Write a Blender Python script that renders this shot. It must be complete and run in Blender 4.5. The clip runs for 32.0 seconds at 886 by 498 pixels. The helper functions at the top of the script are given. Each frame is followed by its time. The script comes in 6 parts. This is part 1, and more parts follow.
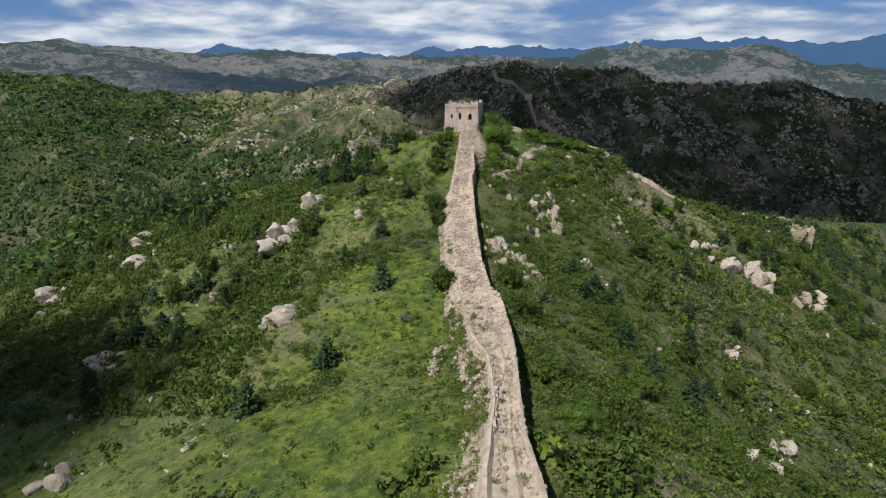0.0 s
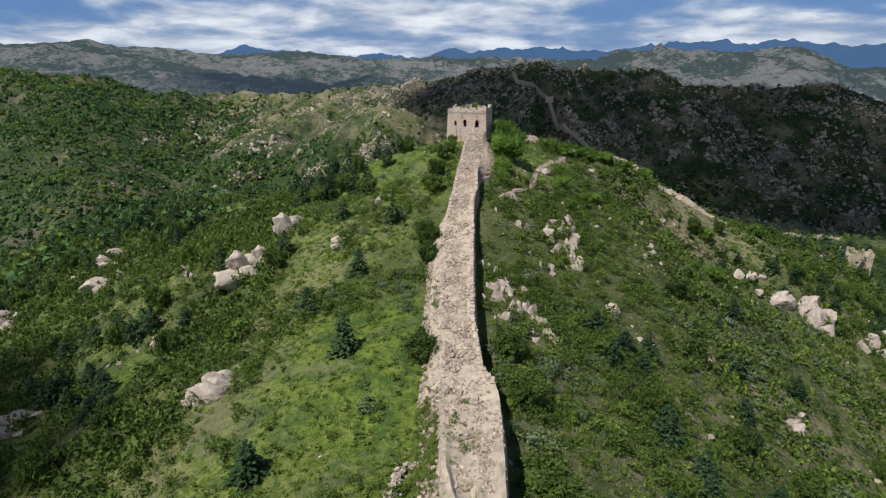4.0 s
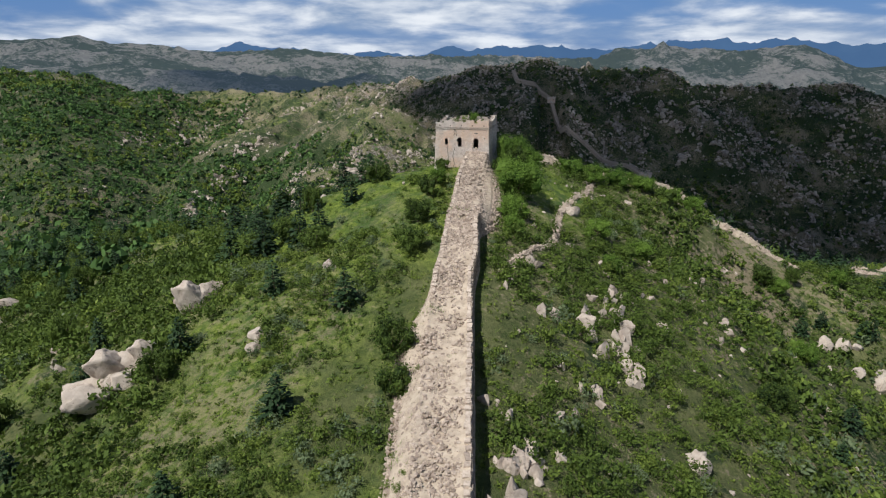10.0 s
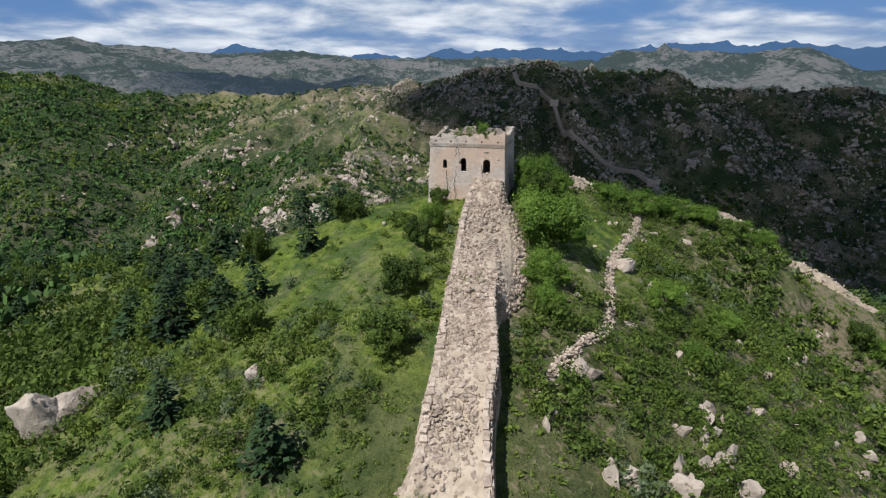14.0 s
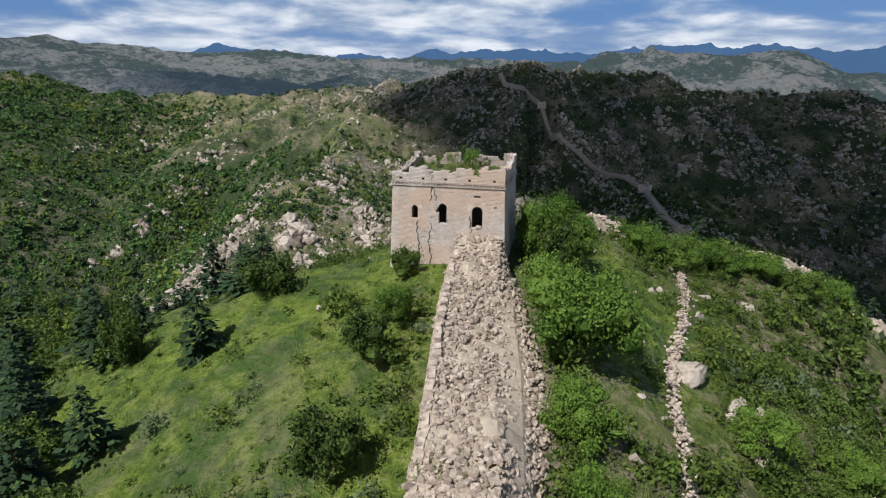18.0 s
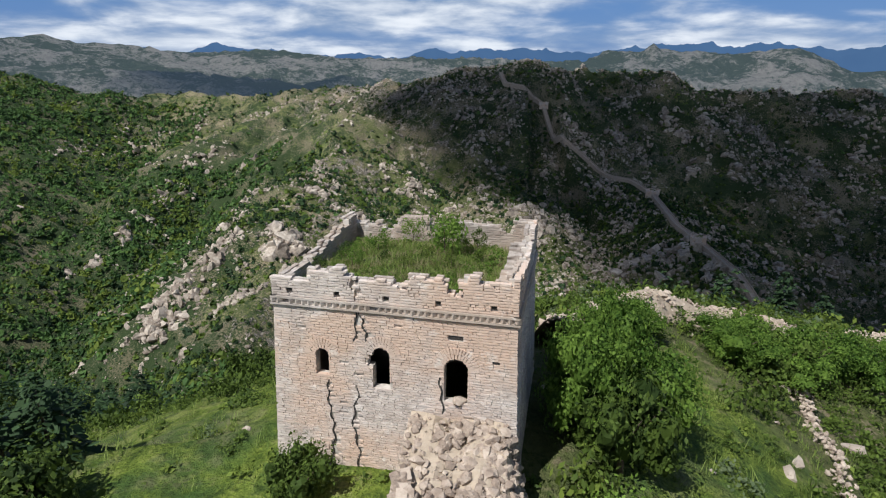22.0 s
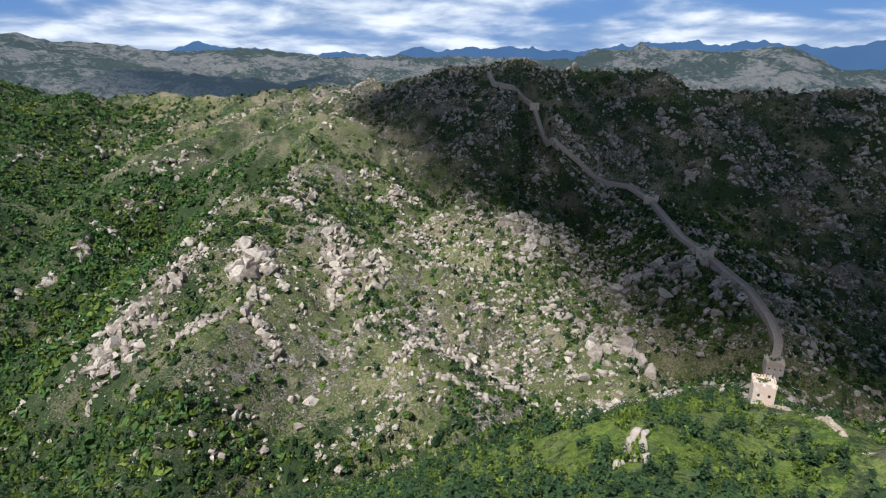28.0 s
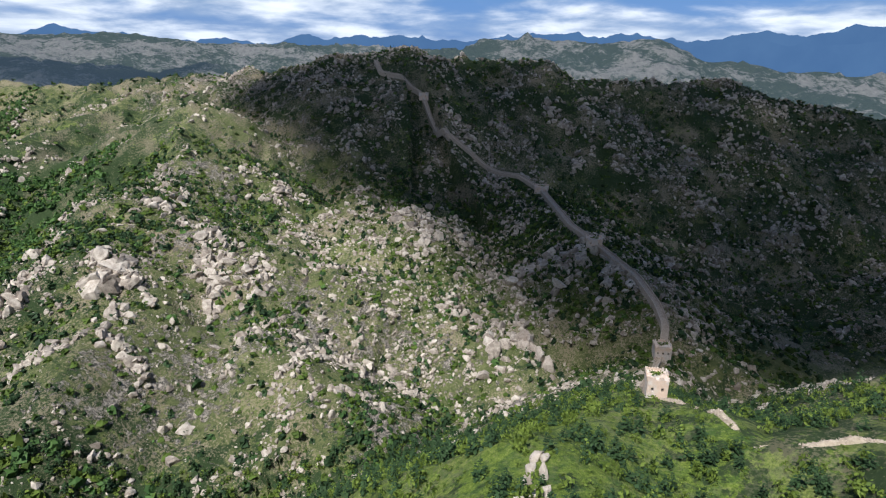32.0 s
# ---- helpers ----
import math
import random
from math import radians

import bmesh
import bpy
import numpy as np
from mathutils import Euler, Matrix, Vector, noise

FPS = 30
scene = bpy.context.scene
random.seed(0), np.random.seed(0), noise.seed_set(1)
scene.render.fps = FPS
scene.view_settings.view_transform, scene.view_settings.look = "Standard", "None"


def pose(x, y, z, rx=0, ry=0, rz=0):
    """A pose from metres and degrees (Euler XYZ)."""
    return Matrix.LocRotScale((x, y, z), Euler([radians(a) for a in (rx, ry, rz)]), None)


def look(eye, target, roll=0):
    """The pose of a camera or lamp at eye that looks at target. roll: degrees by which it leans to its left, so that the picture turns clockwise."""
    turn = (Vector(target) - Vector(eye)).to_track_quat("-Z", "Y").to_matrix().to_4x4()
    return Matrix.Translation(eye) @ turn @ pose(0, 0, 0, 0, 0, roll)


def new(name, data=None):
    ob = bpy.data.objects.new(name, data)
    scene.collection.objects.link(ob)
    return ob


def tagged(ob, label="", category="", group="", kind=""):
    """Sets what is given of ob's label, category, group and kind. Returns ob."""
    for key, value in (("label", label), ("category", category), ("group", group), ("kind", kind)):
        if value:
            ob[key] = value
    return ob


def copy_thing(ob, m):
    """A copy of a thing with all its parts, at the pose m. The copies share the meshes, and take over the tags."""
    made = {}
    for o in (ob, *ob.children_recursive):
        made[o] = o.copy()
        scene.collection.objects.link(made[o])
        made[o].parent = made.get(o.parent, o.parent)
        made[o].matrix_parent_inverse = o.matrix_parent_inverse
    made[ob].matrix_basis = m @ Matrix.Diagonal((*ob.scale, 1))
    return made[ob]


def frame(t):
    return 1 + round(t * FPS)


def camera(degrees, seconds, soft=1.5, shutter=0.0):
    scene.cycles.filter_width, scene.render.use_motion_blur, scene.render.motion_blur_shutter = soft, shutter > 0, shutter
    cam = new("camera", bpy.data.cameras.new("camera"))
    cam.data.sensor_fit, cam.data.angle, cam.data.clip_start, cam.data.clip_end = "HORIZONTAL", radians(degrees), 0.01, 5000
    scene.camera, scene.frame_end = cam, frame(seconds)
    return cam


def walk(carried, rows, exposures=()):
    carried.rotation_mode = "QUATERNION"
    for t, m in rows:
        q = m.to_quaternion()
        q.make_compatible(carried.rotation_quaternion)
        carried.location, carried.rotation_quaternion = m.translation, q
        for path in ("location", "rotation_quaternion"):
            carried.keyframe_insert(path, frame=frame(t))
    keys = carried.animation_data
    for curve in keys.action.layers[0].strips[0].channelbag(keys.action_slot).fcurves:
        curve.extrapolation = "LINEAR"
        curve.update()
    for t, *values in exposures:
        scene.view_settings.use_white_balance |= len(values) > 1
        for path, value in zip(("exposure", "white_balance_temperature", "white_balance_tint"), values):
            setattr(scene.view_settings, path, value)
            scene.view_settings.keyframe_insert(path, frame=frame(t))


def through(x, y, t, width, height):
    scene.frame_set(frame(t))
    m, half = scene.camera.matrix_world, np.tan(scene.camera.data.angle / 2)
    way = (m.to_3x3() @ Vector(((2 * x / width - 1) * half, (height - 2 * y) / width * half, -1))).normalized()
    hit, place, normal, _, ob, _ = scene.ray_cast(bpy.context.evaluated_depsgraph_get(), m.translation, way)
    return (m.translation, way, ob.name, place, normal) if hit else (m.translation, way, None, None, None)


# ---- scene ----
cam = camera(74.8, 32.0, 1.2)
PATH = [
    (0, (-3.547, -177.862, 20.92), (-3.571, -175.951, 20.332), -0.4),
    (0.5, (-2.256, -174.687, 20.896), (-2.312, -172.776, 20.309), -0.4),
    (1, (-1.169, -171.338, 20.895), (-1.247, -169.428, 20.308), -0.4),
    (2, (0.472, -164.565, 20.664), (0.377, -162.655, 20.079), -0.2),
    (3, (0.787, -158.424, 20.42), (0.694, -156.514, 19.834), -0.2),
    (3.5, (0.826, -155.428, 20.366), (0.734, -153.517, 19.783), -0.2),
    (5.5, (1.718, -142.765, 20.218), (1.631, -140.854, 19.636), -0.1),
    (6, (1.733, -139.084, 20.106), (1.645, -137.174, 19.521), -0.1),
    (7, (1.238, -131.53, 20.434), (1.151, -129.619, 19.85), -0.1),
    (8, (1.45, -124.26, 20.433), (1.363, -122.349, 19.848), -0.1),
    (9, (1.29, -116.831, 20.554), (1.206, -114.921, 19.968), -0.1),
    (10, (1.168, -109.286, 20.578), (1.086, -107.376, 19.99), -0.0),
    (11, (0.667, -101.915, 20.235), (0.584, -100.004, 19.65), -0.1),
    (12, (0.355, -93.699, 20.084), (0.271, -91.788, 19.501), -0.1),
    (13, (0.136, -85.182, 19.788), (0.053, -83.27, 19.207), -0.0),
    (14, (-0.076, -77.008, 19.448), (-0.152, -75.095, 18.868), 0.1),
    (14.5, (0.146, -73.205, 19.281), (0.069, -71.292, 18.701), 0.1),
    (16.5, (0.278, -60.057, 19.475), (0.243, -58.143, 18.895), 0.2),
    (17, (0.345, -56.709, 19.568), (0.316, -54.795, 18.988), 0.3),
    (18, (0.325, -49.922, 19.651), (0.299, -48.007, 19.073), 0.4),
    (19, (0.711, -43.003, 19.548), (0.684, -41.089, 18.969), 0.2),
    (20, (1.428, -35.31, 19.227), (1.401, -33.396, 18.648), 0.2),
    (21, (2.643, -27.571, 19.288), (2.615, -25.658, 18.706), -0.1),
    (22, (2.361, -20.986, 19.277), (2.334, -19.072, 18.698), 0.3),
    (23, (2.386, -13.362, 19.276), (2.359, -11.448, 18.694), 0.1),
    (24, (2.292, -5.524, 19.309), (2.266, -3.611, 18.726), 0.2),
    (25, (2.007, 0.369, 19.436), (1.98, 2.282, 18.853), 0.2),
    (25.5, (2.05, 3.182, 19.518), (2.022, 5.095, 18.936), 0.2),
    (27.5, (2.771, 13.76, 20.124), (2.756, 15.674, 19.542), 0.1),
    (28, (3.131, 16.172, 20.125), (3.146, 18.085, 19.542), 0.2),
    (28.5, (3.689, 18.508, 20.038), (3.749, 20.42, 19.455), 0.3),
    (29, (4.369, 20.715, 19.918), (4.477, 22.626, 19.335), 0.4),
    (29.5, (5.131, 22.913, 19.838), (5.29, 24.82, 19.257), 0.5),
    (30, (6.039, 25.15, 19.738), (6.247, 27.051, 19.155), 0.6),
    (30.5, (6.951, 27.46, 19.652), (7.204, 29.353, 19.058), 0.6),
    (31, (7.933, 29.883, 19.548), (8.23, 31.765, 18.94), 0.8),
    (31.5, (8.926, 32.358, 19.5), (9.257, 34.233, 18.888), 0.8),
    (32, (10.042, 34.868, 19.55), (10.399, 36.738, 18.937), 0.7),
]
walk(cam, [(t, look(eye, target, roll)) for t, eye, target, roll in PATH], [(0, 0.08, 6400, 10), (14, 0.13, 6300, 10), (25, 0.19, 6150, 10), (28, 0.38, 6050, 10), (32, 0.40, 6050, 10)])

# ---- world, sun, exposure ----
TO_SUN = Vector((-0.38, -0.42, 0.825)).normalized()
sun_lamp = bpy.data.lights.new("sun", "SUN")
sun_lamp.energy, sun_lamp.angle, sun_lamp.color = 5.0, radians(0.6), (1.0, 0.985, 0.945)
new("sun", sun_lamp).matrix_world = Matrix.Translation((0, 0, 400)) @ TO_SUN.to_track_quat("Z", "Y").to_matrix().to_4x4()


class Nodes:
    """Short hand for building a node tree."""

    def __init__(self, tree):
        self.tree = tree
        tree.nodes.clear()

    def add(self, kind, values=(), **settings):
        node = self.tree.nodes.new(kind)
        for key, value in settings.items():
            setattr(node, key, value)
        for key, value in dict(values).items():
            if isinstance(value, bpy.types.NodeSocket):
                self.tree.links.new(value, node.inputs[key])
            else:
                node.inputs[key].default_value = value
        return node

    def math(self, op, a, b=0.0, clamp=False):
        return self.add("ShaderNodeMath", {0: a, 1: b}, operation=op, use_clamp=clamp).outputs[0]

    def mix(self, fac, a, b, kind="MIX"):
        node = self.add("ShaderNodeMix", {}, data_type="RGBA", blend_type=kind)
        for socket, value in ((node.inputs[0], fac), (node.inputs[6], a), (node.inputs[7], b)):
            if isinstance(value, bpy.types.NodeSocket):
                self.tree.links.new(value, socket)
            else:
                socket.default_value = value if isinstance(value, (int, float)) else (*value, 1)[:4]
        return node.outputs[2]

    def noise(self, vector, scale, detail=4.0, rough=0.55, warp=0.0):
        return self.add("ShaderNodeTexNoise", {"Vector": vector, "Scale": scale, "Detail": detail, "Roughness": rough, "Distortion": warp}).outputs[0]

    def ramp(self, value, low, high):
        return self.add("ShaderNodeMapRange", {0: value, 1: low, 2: high}, interpolation_type="SMOOTHSTEP").outputs[0]

    def bump(self, height, distance, strength=1.0):
        return self.add("ShaderNodeBump", {"Height": height, "Distance": distance, "Strength": strength}).outputs[0]


def make_world():
    world = bpy.data.worlds.new("sky")
    scene.world = world
    world.use_nodes = True
    n = Nodes(world.node_tree)
    sky = n.add("ShaderNodeTexSky", sky_type="NISHITA", sun_disc=False, sun_elevation=math.asin(TO_SUN.z),
                sun_rotation=math.atan2(TO_SUN.x, TO_SUN.y) % (2 * math.pi), air_density=1.0, dust_density=0.6, ozone_density=2.0)
    way = n.add("ShaderNodeTexCoord").outputs["Generated"]
    xyz = n.add("ShaderNodeSeparateXYZ", {0: way})
    up = n.math("MAXIMUM", xyz.outputs[2], 0.0)
    flat = n.math("ADD", up, 0.17)
    plane = n.add("ShaderNodeCombineXYZ", {0: n.math("DIVIDE", xyz.outputs[0], flat), 1: n.math("DIVIDE", xyz.outputs[1], flat), 2: 0.0}).outputs[0]
    big = n.noise(plane, 0.52, 7.0, 0.50, 0.25)
    fine = n.noise(plane, 1.7, 6.0, 0.55, 0.2)
    cover = n.ramp(n.math("ADD", n.math("MULTIPLY", big, 0.7), n.math("MULTIPLY", fine, 0.3)), 0.385, 0.535)
    shade = n.ramp(fine, 0.35, 0.7)
    bright = n.mix(shade, (3.6, 5.2, 7.9), (13.6, 14.1, 14.7))
    cloud = n.mix(n.ramp(up, 0.12, 0.5), bright, (1.7, 2.05, 2.7))
    low = n.ramp(up, 0.10, 0.0)
    glow = n.mix(n.math("MULTIPLY", low, 0.45), cloud, (11.6, 12.4, 13.6))
    blue = n.mix(0.65, sky.outputs[0], (1.1, 3.4, 9.0))
    both = n.mix(cover, blue, glow)
    n.add("ShaderNodeOutputWorld", {0: n.add("ShaderNodeBackground", {0: both, 1: 0.058}).outputs[0]})


make_world()


# ---- materials ----
def material(name):
    m = bpy.data.materials.new(name)
    m.use_nodes = True
    return m, Nodes(m.node_tree)


def finish(n, colour, rough=0.9, normal=None, spec=0.3, through=0.0):
    values = {"Base Color": colour, "Roughness": rough, "Specular IOR Level": spec}
    if normal is not None:
        values["Normal"] = normal
    shader = n.add("ShaderNodeBsdfPrincipled", values).outputs[0]
    if through:
        leafy = n.add("ShaderNodeBsdfTranslucent", {0: colour}).outputs[0]
        shader = n.add("ShaderNodeMixShader", {0: through, 1: shader, 2: leafy}).outputs[0]
    n.add("ShaderNodeOutputMaterial", {0: shader})


def ground_material():
    m, n = material("hillside")
    at = n.add("ShaderNodeNewGeometry").outputs["Position"]
    rock = n.add("ShaderNodeAttribute", attribute_name="rock").outputs["Fac"]
    lush = n.add("ShaderNodeAttribute", attribute_name="lush").outputs["Fac"]
    wood = n.add("ShaderNodeAttribute", attribute_name="wood").outputs["Fac"]
    large = n.noise(at, 0.03, 5.0, 0.6)
    middle = n.noise(at, 0.16, 6.0, 0.65, 0.6)
    small = n.noise(at, 0.9, 6.0, 0.7)
    fine = n.noise(at, 5.0, 4.0, 0.7)
    blades = n.math("ADD", n.math("MULTIPLY", small, 0.55), n.math("MULTIPLY", fine, 0.45))
    grass = n.mix(n.ramp(blades, 0.36, 0.64), (0.064, 0.100, 0.014), (0.215, 0.268, 0.045))
    grass = n.mix(n.ramp(n.noise(at, 0.22, 6.0, 0.7, 0.4), 0.44, 0.62), grass, n.mix(fine, (0.030, 0.062, 0.014), (0.085, 0.140, 0.032)))
    grass = n.mix(n.math("MULTIPLY", n.ramp(n.noise(at, 0.11, 6.0, 0.72), 0.52, 0.66), 0.6), grass, n.mix(fine, (0.13, 0.15, 0.05), (0.25, 0.24, 0.11)))
    dry = n.mix(n.ramp(n.math("ADD", n.math("MULTIPLY", middle, 0.5), n.math("MULTIPLY", blades, 0.5)), 0.36, 0.64), (0.054, 0.070, 0.023), (0.150, 0.152, 0.064))
    green = n.mix(n.ramp(n.math("ADD", lush, n.math("MULTIPLY", n.math("SUBTRACT", large, 0.5), 1.6)), 0.25, 0.75), dry, grass)
    # near black green ground, spread wherever wood is high
    dark_growth = n.mix(blades, (0.015, 0.027, 0.011), (0.044, 0.068, 0.023))
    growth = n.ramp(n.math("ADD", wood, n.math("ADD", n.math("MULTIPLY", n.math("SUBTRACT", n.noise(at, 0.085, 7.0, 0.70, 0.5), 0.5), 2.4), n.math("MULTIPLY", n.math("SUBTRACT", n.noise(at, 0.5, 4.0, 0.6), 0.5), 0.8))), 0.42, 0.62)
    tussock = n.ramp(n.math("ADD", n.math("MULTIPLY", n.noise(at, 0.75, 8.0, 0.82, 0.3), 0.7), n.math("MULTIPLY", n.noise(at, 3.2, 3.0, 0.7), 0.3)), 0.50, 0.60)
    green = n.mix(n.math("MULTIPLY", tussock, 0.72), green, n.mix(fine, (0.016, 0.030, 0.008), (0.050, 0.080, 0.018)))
    scrub = n.mix(growth, green, dark_growth)
    soil = n.mix(fine, (0.18, 0.138, 0.088), (0.33, 0.268, 0.19))
    bare = n.ramp(n.math("ADD", n.math("MULTIPLY", small, 0.6), n.math("MULTIPLY", large, 0.5)), 0.550, 0.62)
    earth = n.mix(n.math("MULTIPLY", bare, n.math("SUBTRACT", 1.0, n.math("MULTIPLY", lush, 0.8))), scrub, soil)
    drift = n.add("ShaderNodeTexNoise", {"Vector": at, "Scale": 0.22, "Detail": 5.0, "Roughness": 0.65}).outputs[1]
    warped = n.add("ShaderNodeVectorMath", {0: drift, 1: (9.0, 9.0, 9.0), 2: at}, operation="MULTIPLY_ADD")
    cells = n.add("ShaderNodeTexVoronoi", {"Vector": warped.outputs[0], "Scale": 0.45, "Randomness": 1.0}, feature="DISTANCE_TO_EDGE")
    crack = n.math("MULTIPLY", n.ramp(cells.outputs[0], 0.0, 0.09), n.ramp(n.noise(at, 0.55, 8.0, 0.8), 0.34, 0.52))
    stone = n.mix(crack, (0.085, 0.080, 0.066), n.mix(middle, (0.29, 0.240, 0.195), (0.52, 0.450, 0.375)))
    ledge = n.math("ADD", n.math("MULTIPLY", n.noise(at, 0.34, 5.0, 0.75), 0.34), n.math("MULTIPLY", n.noise(at, 0.075, 8.0, 0.78, 0.8), 0.36))
    show = n.ramp(n.math("ADD", n.math("MULTIPLY", rock, 0.5), ledge), 0.575, 0.600)
    colour = n.mix(show, earth, stone)
    height = n.math("ADD", n.math("ADD", n.math("MULTIPLY", small, 0.8), n.math("MULTIPLY", fine, 0.25)), n.math("MULTIPLY", show, n.math("MULTIPLY", crack, 0.8)))
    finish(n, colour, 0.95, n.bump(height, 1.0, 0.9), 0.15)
    return m


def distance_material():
    """Mountains kilometres away, with blue haze put into the material as glow."""
    m, n = material("painted_haze_distance")
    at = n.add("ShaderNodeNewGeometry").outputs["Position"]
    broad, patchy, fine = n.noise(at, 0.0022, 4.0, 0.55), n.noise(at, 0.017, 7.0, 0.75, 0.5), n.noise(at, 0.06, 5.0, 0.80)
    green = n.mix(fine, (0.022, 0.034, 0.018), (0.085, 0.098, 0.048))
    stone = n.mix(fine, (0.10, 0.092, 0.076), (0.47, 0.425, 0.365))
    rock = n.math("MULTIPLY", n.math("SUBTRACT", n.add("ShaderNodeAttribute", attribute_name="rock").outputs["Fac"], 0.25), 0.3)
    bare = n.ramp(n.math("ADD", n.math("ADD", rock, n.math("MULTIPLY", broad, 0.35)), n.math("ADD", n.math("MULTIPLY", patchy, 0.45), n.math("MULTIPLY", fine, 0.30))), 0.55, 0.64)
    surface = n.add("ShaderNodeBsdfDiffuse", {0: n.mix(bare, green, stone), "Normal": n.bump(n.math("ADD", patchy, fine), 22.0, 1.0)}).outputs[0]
    # flat blue glow mixed over the surface as painted haze
    haze_glow = n.add("ShaderNodeEmission", {0: (0.105, 0.160, 0.225, 1.0), 1: 1.0}).outputs[0]
    n.add("ShaderNodeOutputMaterial", {0: n.add("ShaderNodeMixShader", {0: 0.30, 1: surface, 2: haze_glow}).outputs[0]})
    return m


def stone_material(name, dark, light, scale, depth=0.05):
    m, n = material(name)
    at = n.add("ShaderNodeNewGeometry")
    which = n.add("ShaderNodeObjectInfo").outputs["Random"]
    each = n.math("ADD", n.math("MULTIPLY", at.outputs["Random Per Island"], 0.6), n.math("MULTIPLY", which, 0.4))
    pos = at.outputs["Position"]
    mottle = n.noise(pos, scale, 6.0, 0.65, 0.3)
    grain = n.noise(pos, scale * 9, 3.0, 0.7)
    base = n.mix(n.ramp(n.math("ADD", n.math("MULTIPLY", mottle, 0.7), n.math("MULTIPLY", each, 0.3)), 0.3, 0.68), dark, light)
    lichen = n.mix(n.ramp(n.noise(pos, scale * 2.2, 5.0, 0.7), 0.60, 0.70), base, tuple(c * 0.45 for c in dark))
    colour = n.mix(n.math("MULTIPLY", n.math("SUBTRACT", grain, 0.5), 0.5), lichen, (0.6, 0.56, 0.5))
    finish(n, colour, 0.9, n.bump(n.math("ADD", mottle, n.math("MULTIPLY", grain, 0.3)), depth, 0.8), 0.25)
    return m


def brick_material(name, dark, light, tan):
    """Old brick: each one its own tone, with broad tan stains, lime bloom and soot."""
    m, n = material(name)
    geo = n.add("ShaderNodeNewGeometry")
    which = n.add("ShaderNodeObjectInfo").outputs["Random"]
    each = n.math("ADD", n.math("MULTIPLY", geo.outputs["Random Per Island"], 0.7), n.math("MULTIPLY", which, 0.3))
    pos = geo.outputs["Position"]
    mottle, grain = n.noise(pos, 0.9, 6.0, 0.65, 0.3), n.noise(pos, 14.0, 3.0, 0.7)
    base = n.mix(n.ramp(n.math("ADD", n.math("MULTIPLY", mottle, 0.80), n.math("MULTIPLY", each, 0.20)), 0.25, 0.75), dark, light)
    stained = n.mix(n.math("MULTIPLY", n.ramp(n.noise(pos, 0.24, 4.0, 0.55), 0.40, 0.58), 0.75), base, tan)
    bloom = n.mix(n.math("MULTIPLY", n.ramp(n.noise(pos, 1.6, 5.0, 0.7), 0.56, 0.68), 0.5), stained, (0.74, 0.69, 0.63))
    soot = n.mix(n.ramp(n.noise(pos, 2.4, 6.0, 0.75), 0.62, 0.72), bloom, tuple(c * 0.4 for c in dark))
    finish(n, soot, 0.92, n.bump(n.math("ADD", mottle, n.math("MULTIPLY", grain, 0.5)), 0.015, 0.8), 0.2)
    return m


def leaf_material(name, dark, light, through=0.25):
    m, n = material(name)
    geo = n.add("ShaderNodeNewGeometry")
    which = n.add("ShaderNodeObjectInfo").outputs["Random"]
    patch = n.noise(geo.outputs["Position"], 0.12, 3.0)
    f = n.math("ADD", n.math("MULTIPLY", geo.outputs["Random Per Island"], 0.45), n.math("ADD", n.math("MULTIPLY", patch, 0.6), n.math("MULTIPLY", which, 0.25)))
    finish(n, n.mix(n.ramp(f, 0.2, 1.0), dark, light), 0.7, None, 0.2, through)
    return m


GROUND = ground_material()
DISTANCE = distance_material()
GRANITE = stone_material("granite", (0.19, 0.150, 0.118), (0.53, 0.455, 0.375), 0.35, 0.25)
CRAG = stone_material("pinkish_crag", (0.22, 0.17, 0.135), (0.46, 0.385, 0.32), 0.9, 0.20)
RUBBLE = stone_material("rubble_stone", (0.24, 0.182, 0.140), (0.53, 0.435, 0.350), 2.0, 0.04)
MORTAR = stone_material("old_lime_mortar", (0.23, 0.178, 0.125), (0.46, 0.375, 0.285), 0.9, 0.10)
BRICK = brick_material("pale_grey_brick", (0.43, 0.355, 0.305), (0.68, 0.60, 0.535), (0.60, 0.425, 0.315))
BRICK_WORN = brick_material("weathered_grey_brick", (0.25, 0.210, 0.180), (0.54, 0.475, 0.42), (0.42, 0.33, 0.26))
LEAF = leaf_material("shrub_leaves", (0.013, 0.030, 0.006), (0.112, 0.165, 0.028), 0.28)
LEAF_BRIGHT = leaf_material("bright_leaves", (0.036, 0.084, 0.010), (0.190, 0.295, 0.048), 0.4)
LEAF_MID = leaf_material("green_leaves", (0.036, 0.068, 0.010), (0.190, 0.248, 0.044), 0.32)
STRAW = leaf_material("dry_grass", (0.20, 0.17, 0.08), (0.36, 0.32, 0.18), 0.2)
LEAF_GREY = leaf_material("greyish_leaves", (0.07, 0.105, 0.045), (0.16, 0.20, 0.10))
# cooler green: the haze of the middle distance is put into this leaf colour
LEAF_HAZED = leaf_material("haze_tinted_leaves", (0.014, 0.040, 0.012), (0.108, 0.195, 0.050), 0.3)
NEEDLE = leaf_material("pine_needles", (0.009, 0.022, 0.009), (0.038, 0.072, 0.024), 0.1)
BARK = stone_material("bark", (0.07, 0.05, 0.035), (0.16, 0.12, 0.085), 3.0, 0.03)
GRASS = leaf_material("long_grass", (0.105, 0.165, 0.032), (0.30, 0.37, 0.10), 0.4)
LIME = stone_material("pale_lime_joints", (0.38, 0.33, 0.28), (0.58, 0.52, 0.46), 1.2, 0.02)
SLAB = stone_material("smooth_granite", (0.20, 0.155, 0.120), (0.47, 0.395, 0.325), 0.6, 0.35)
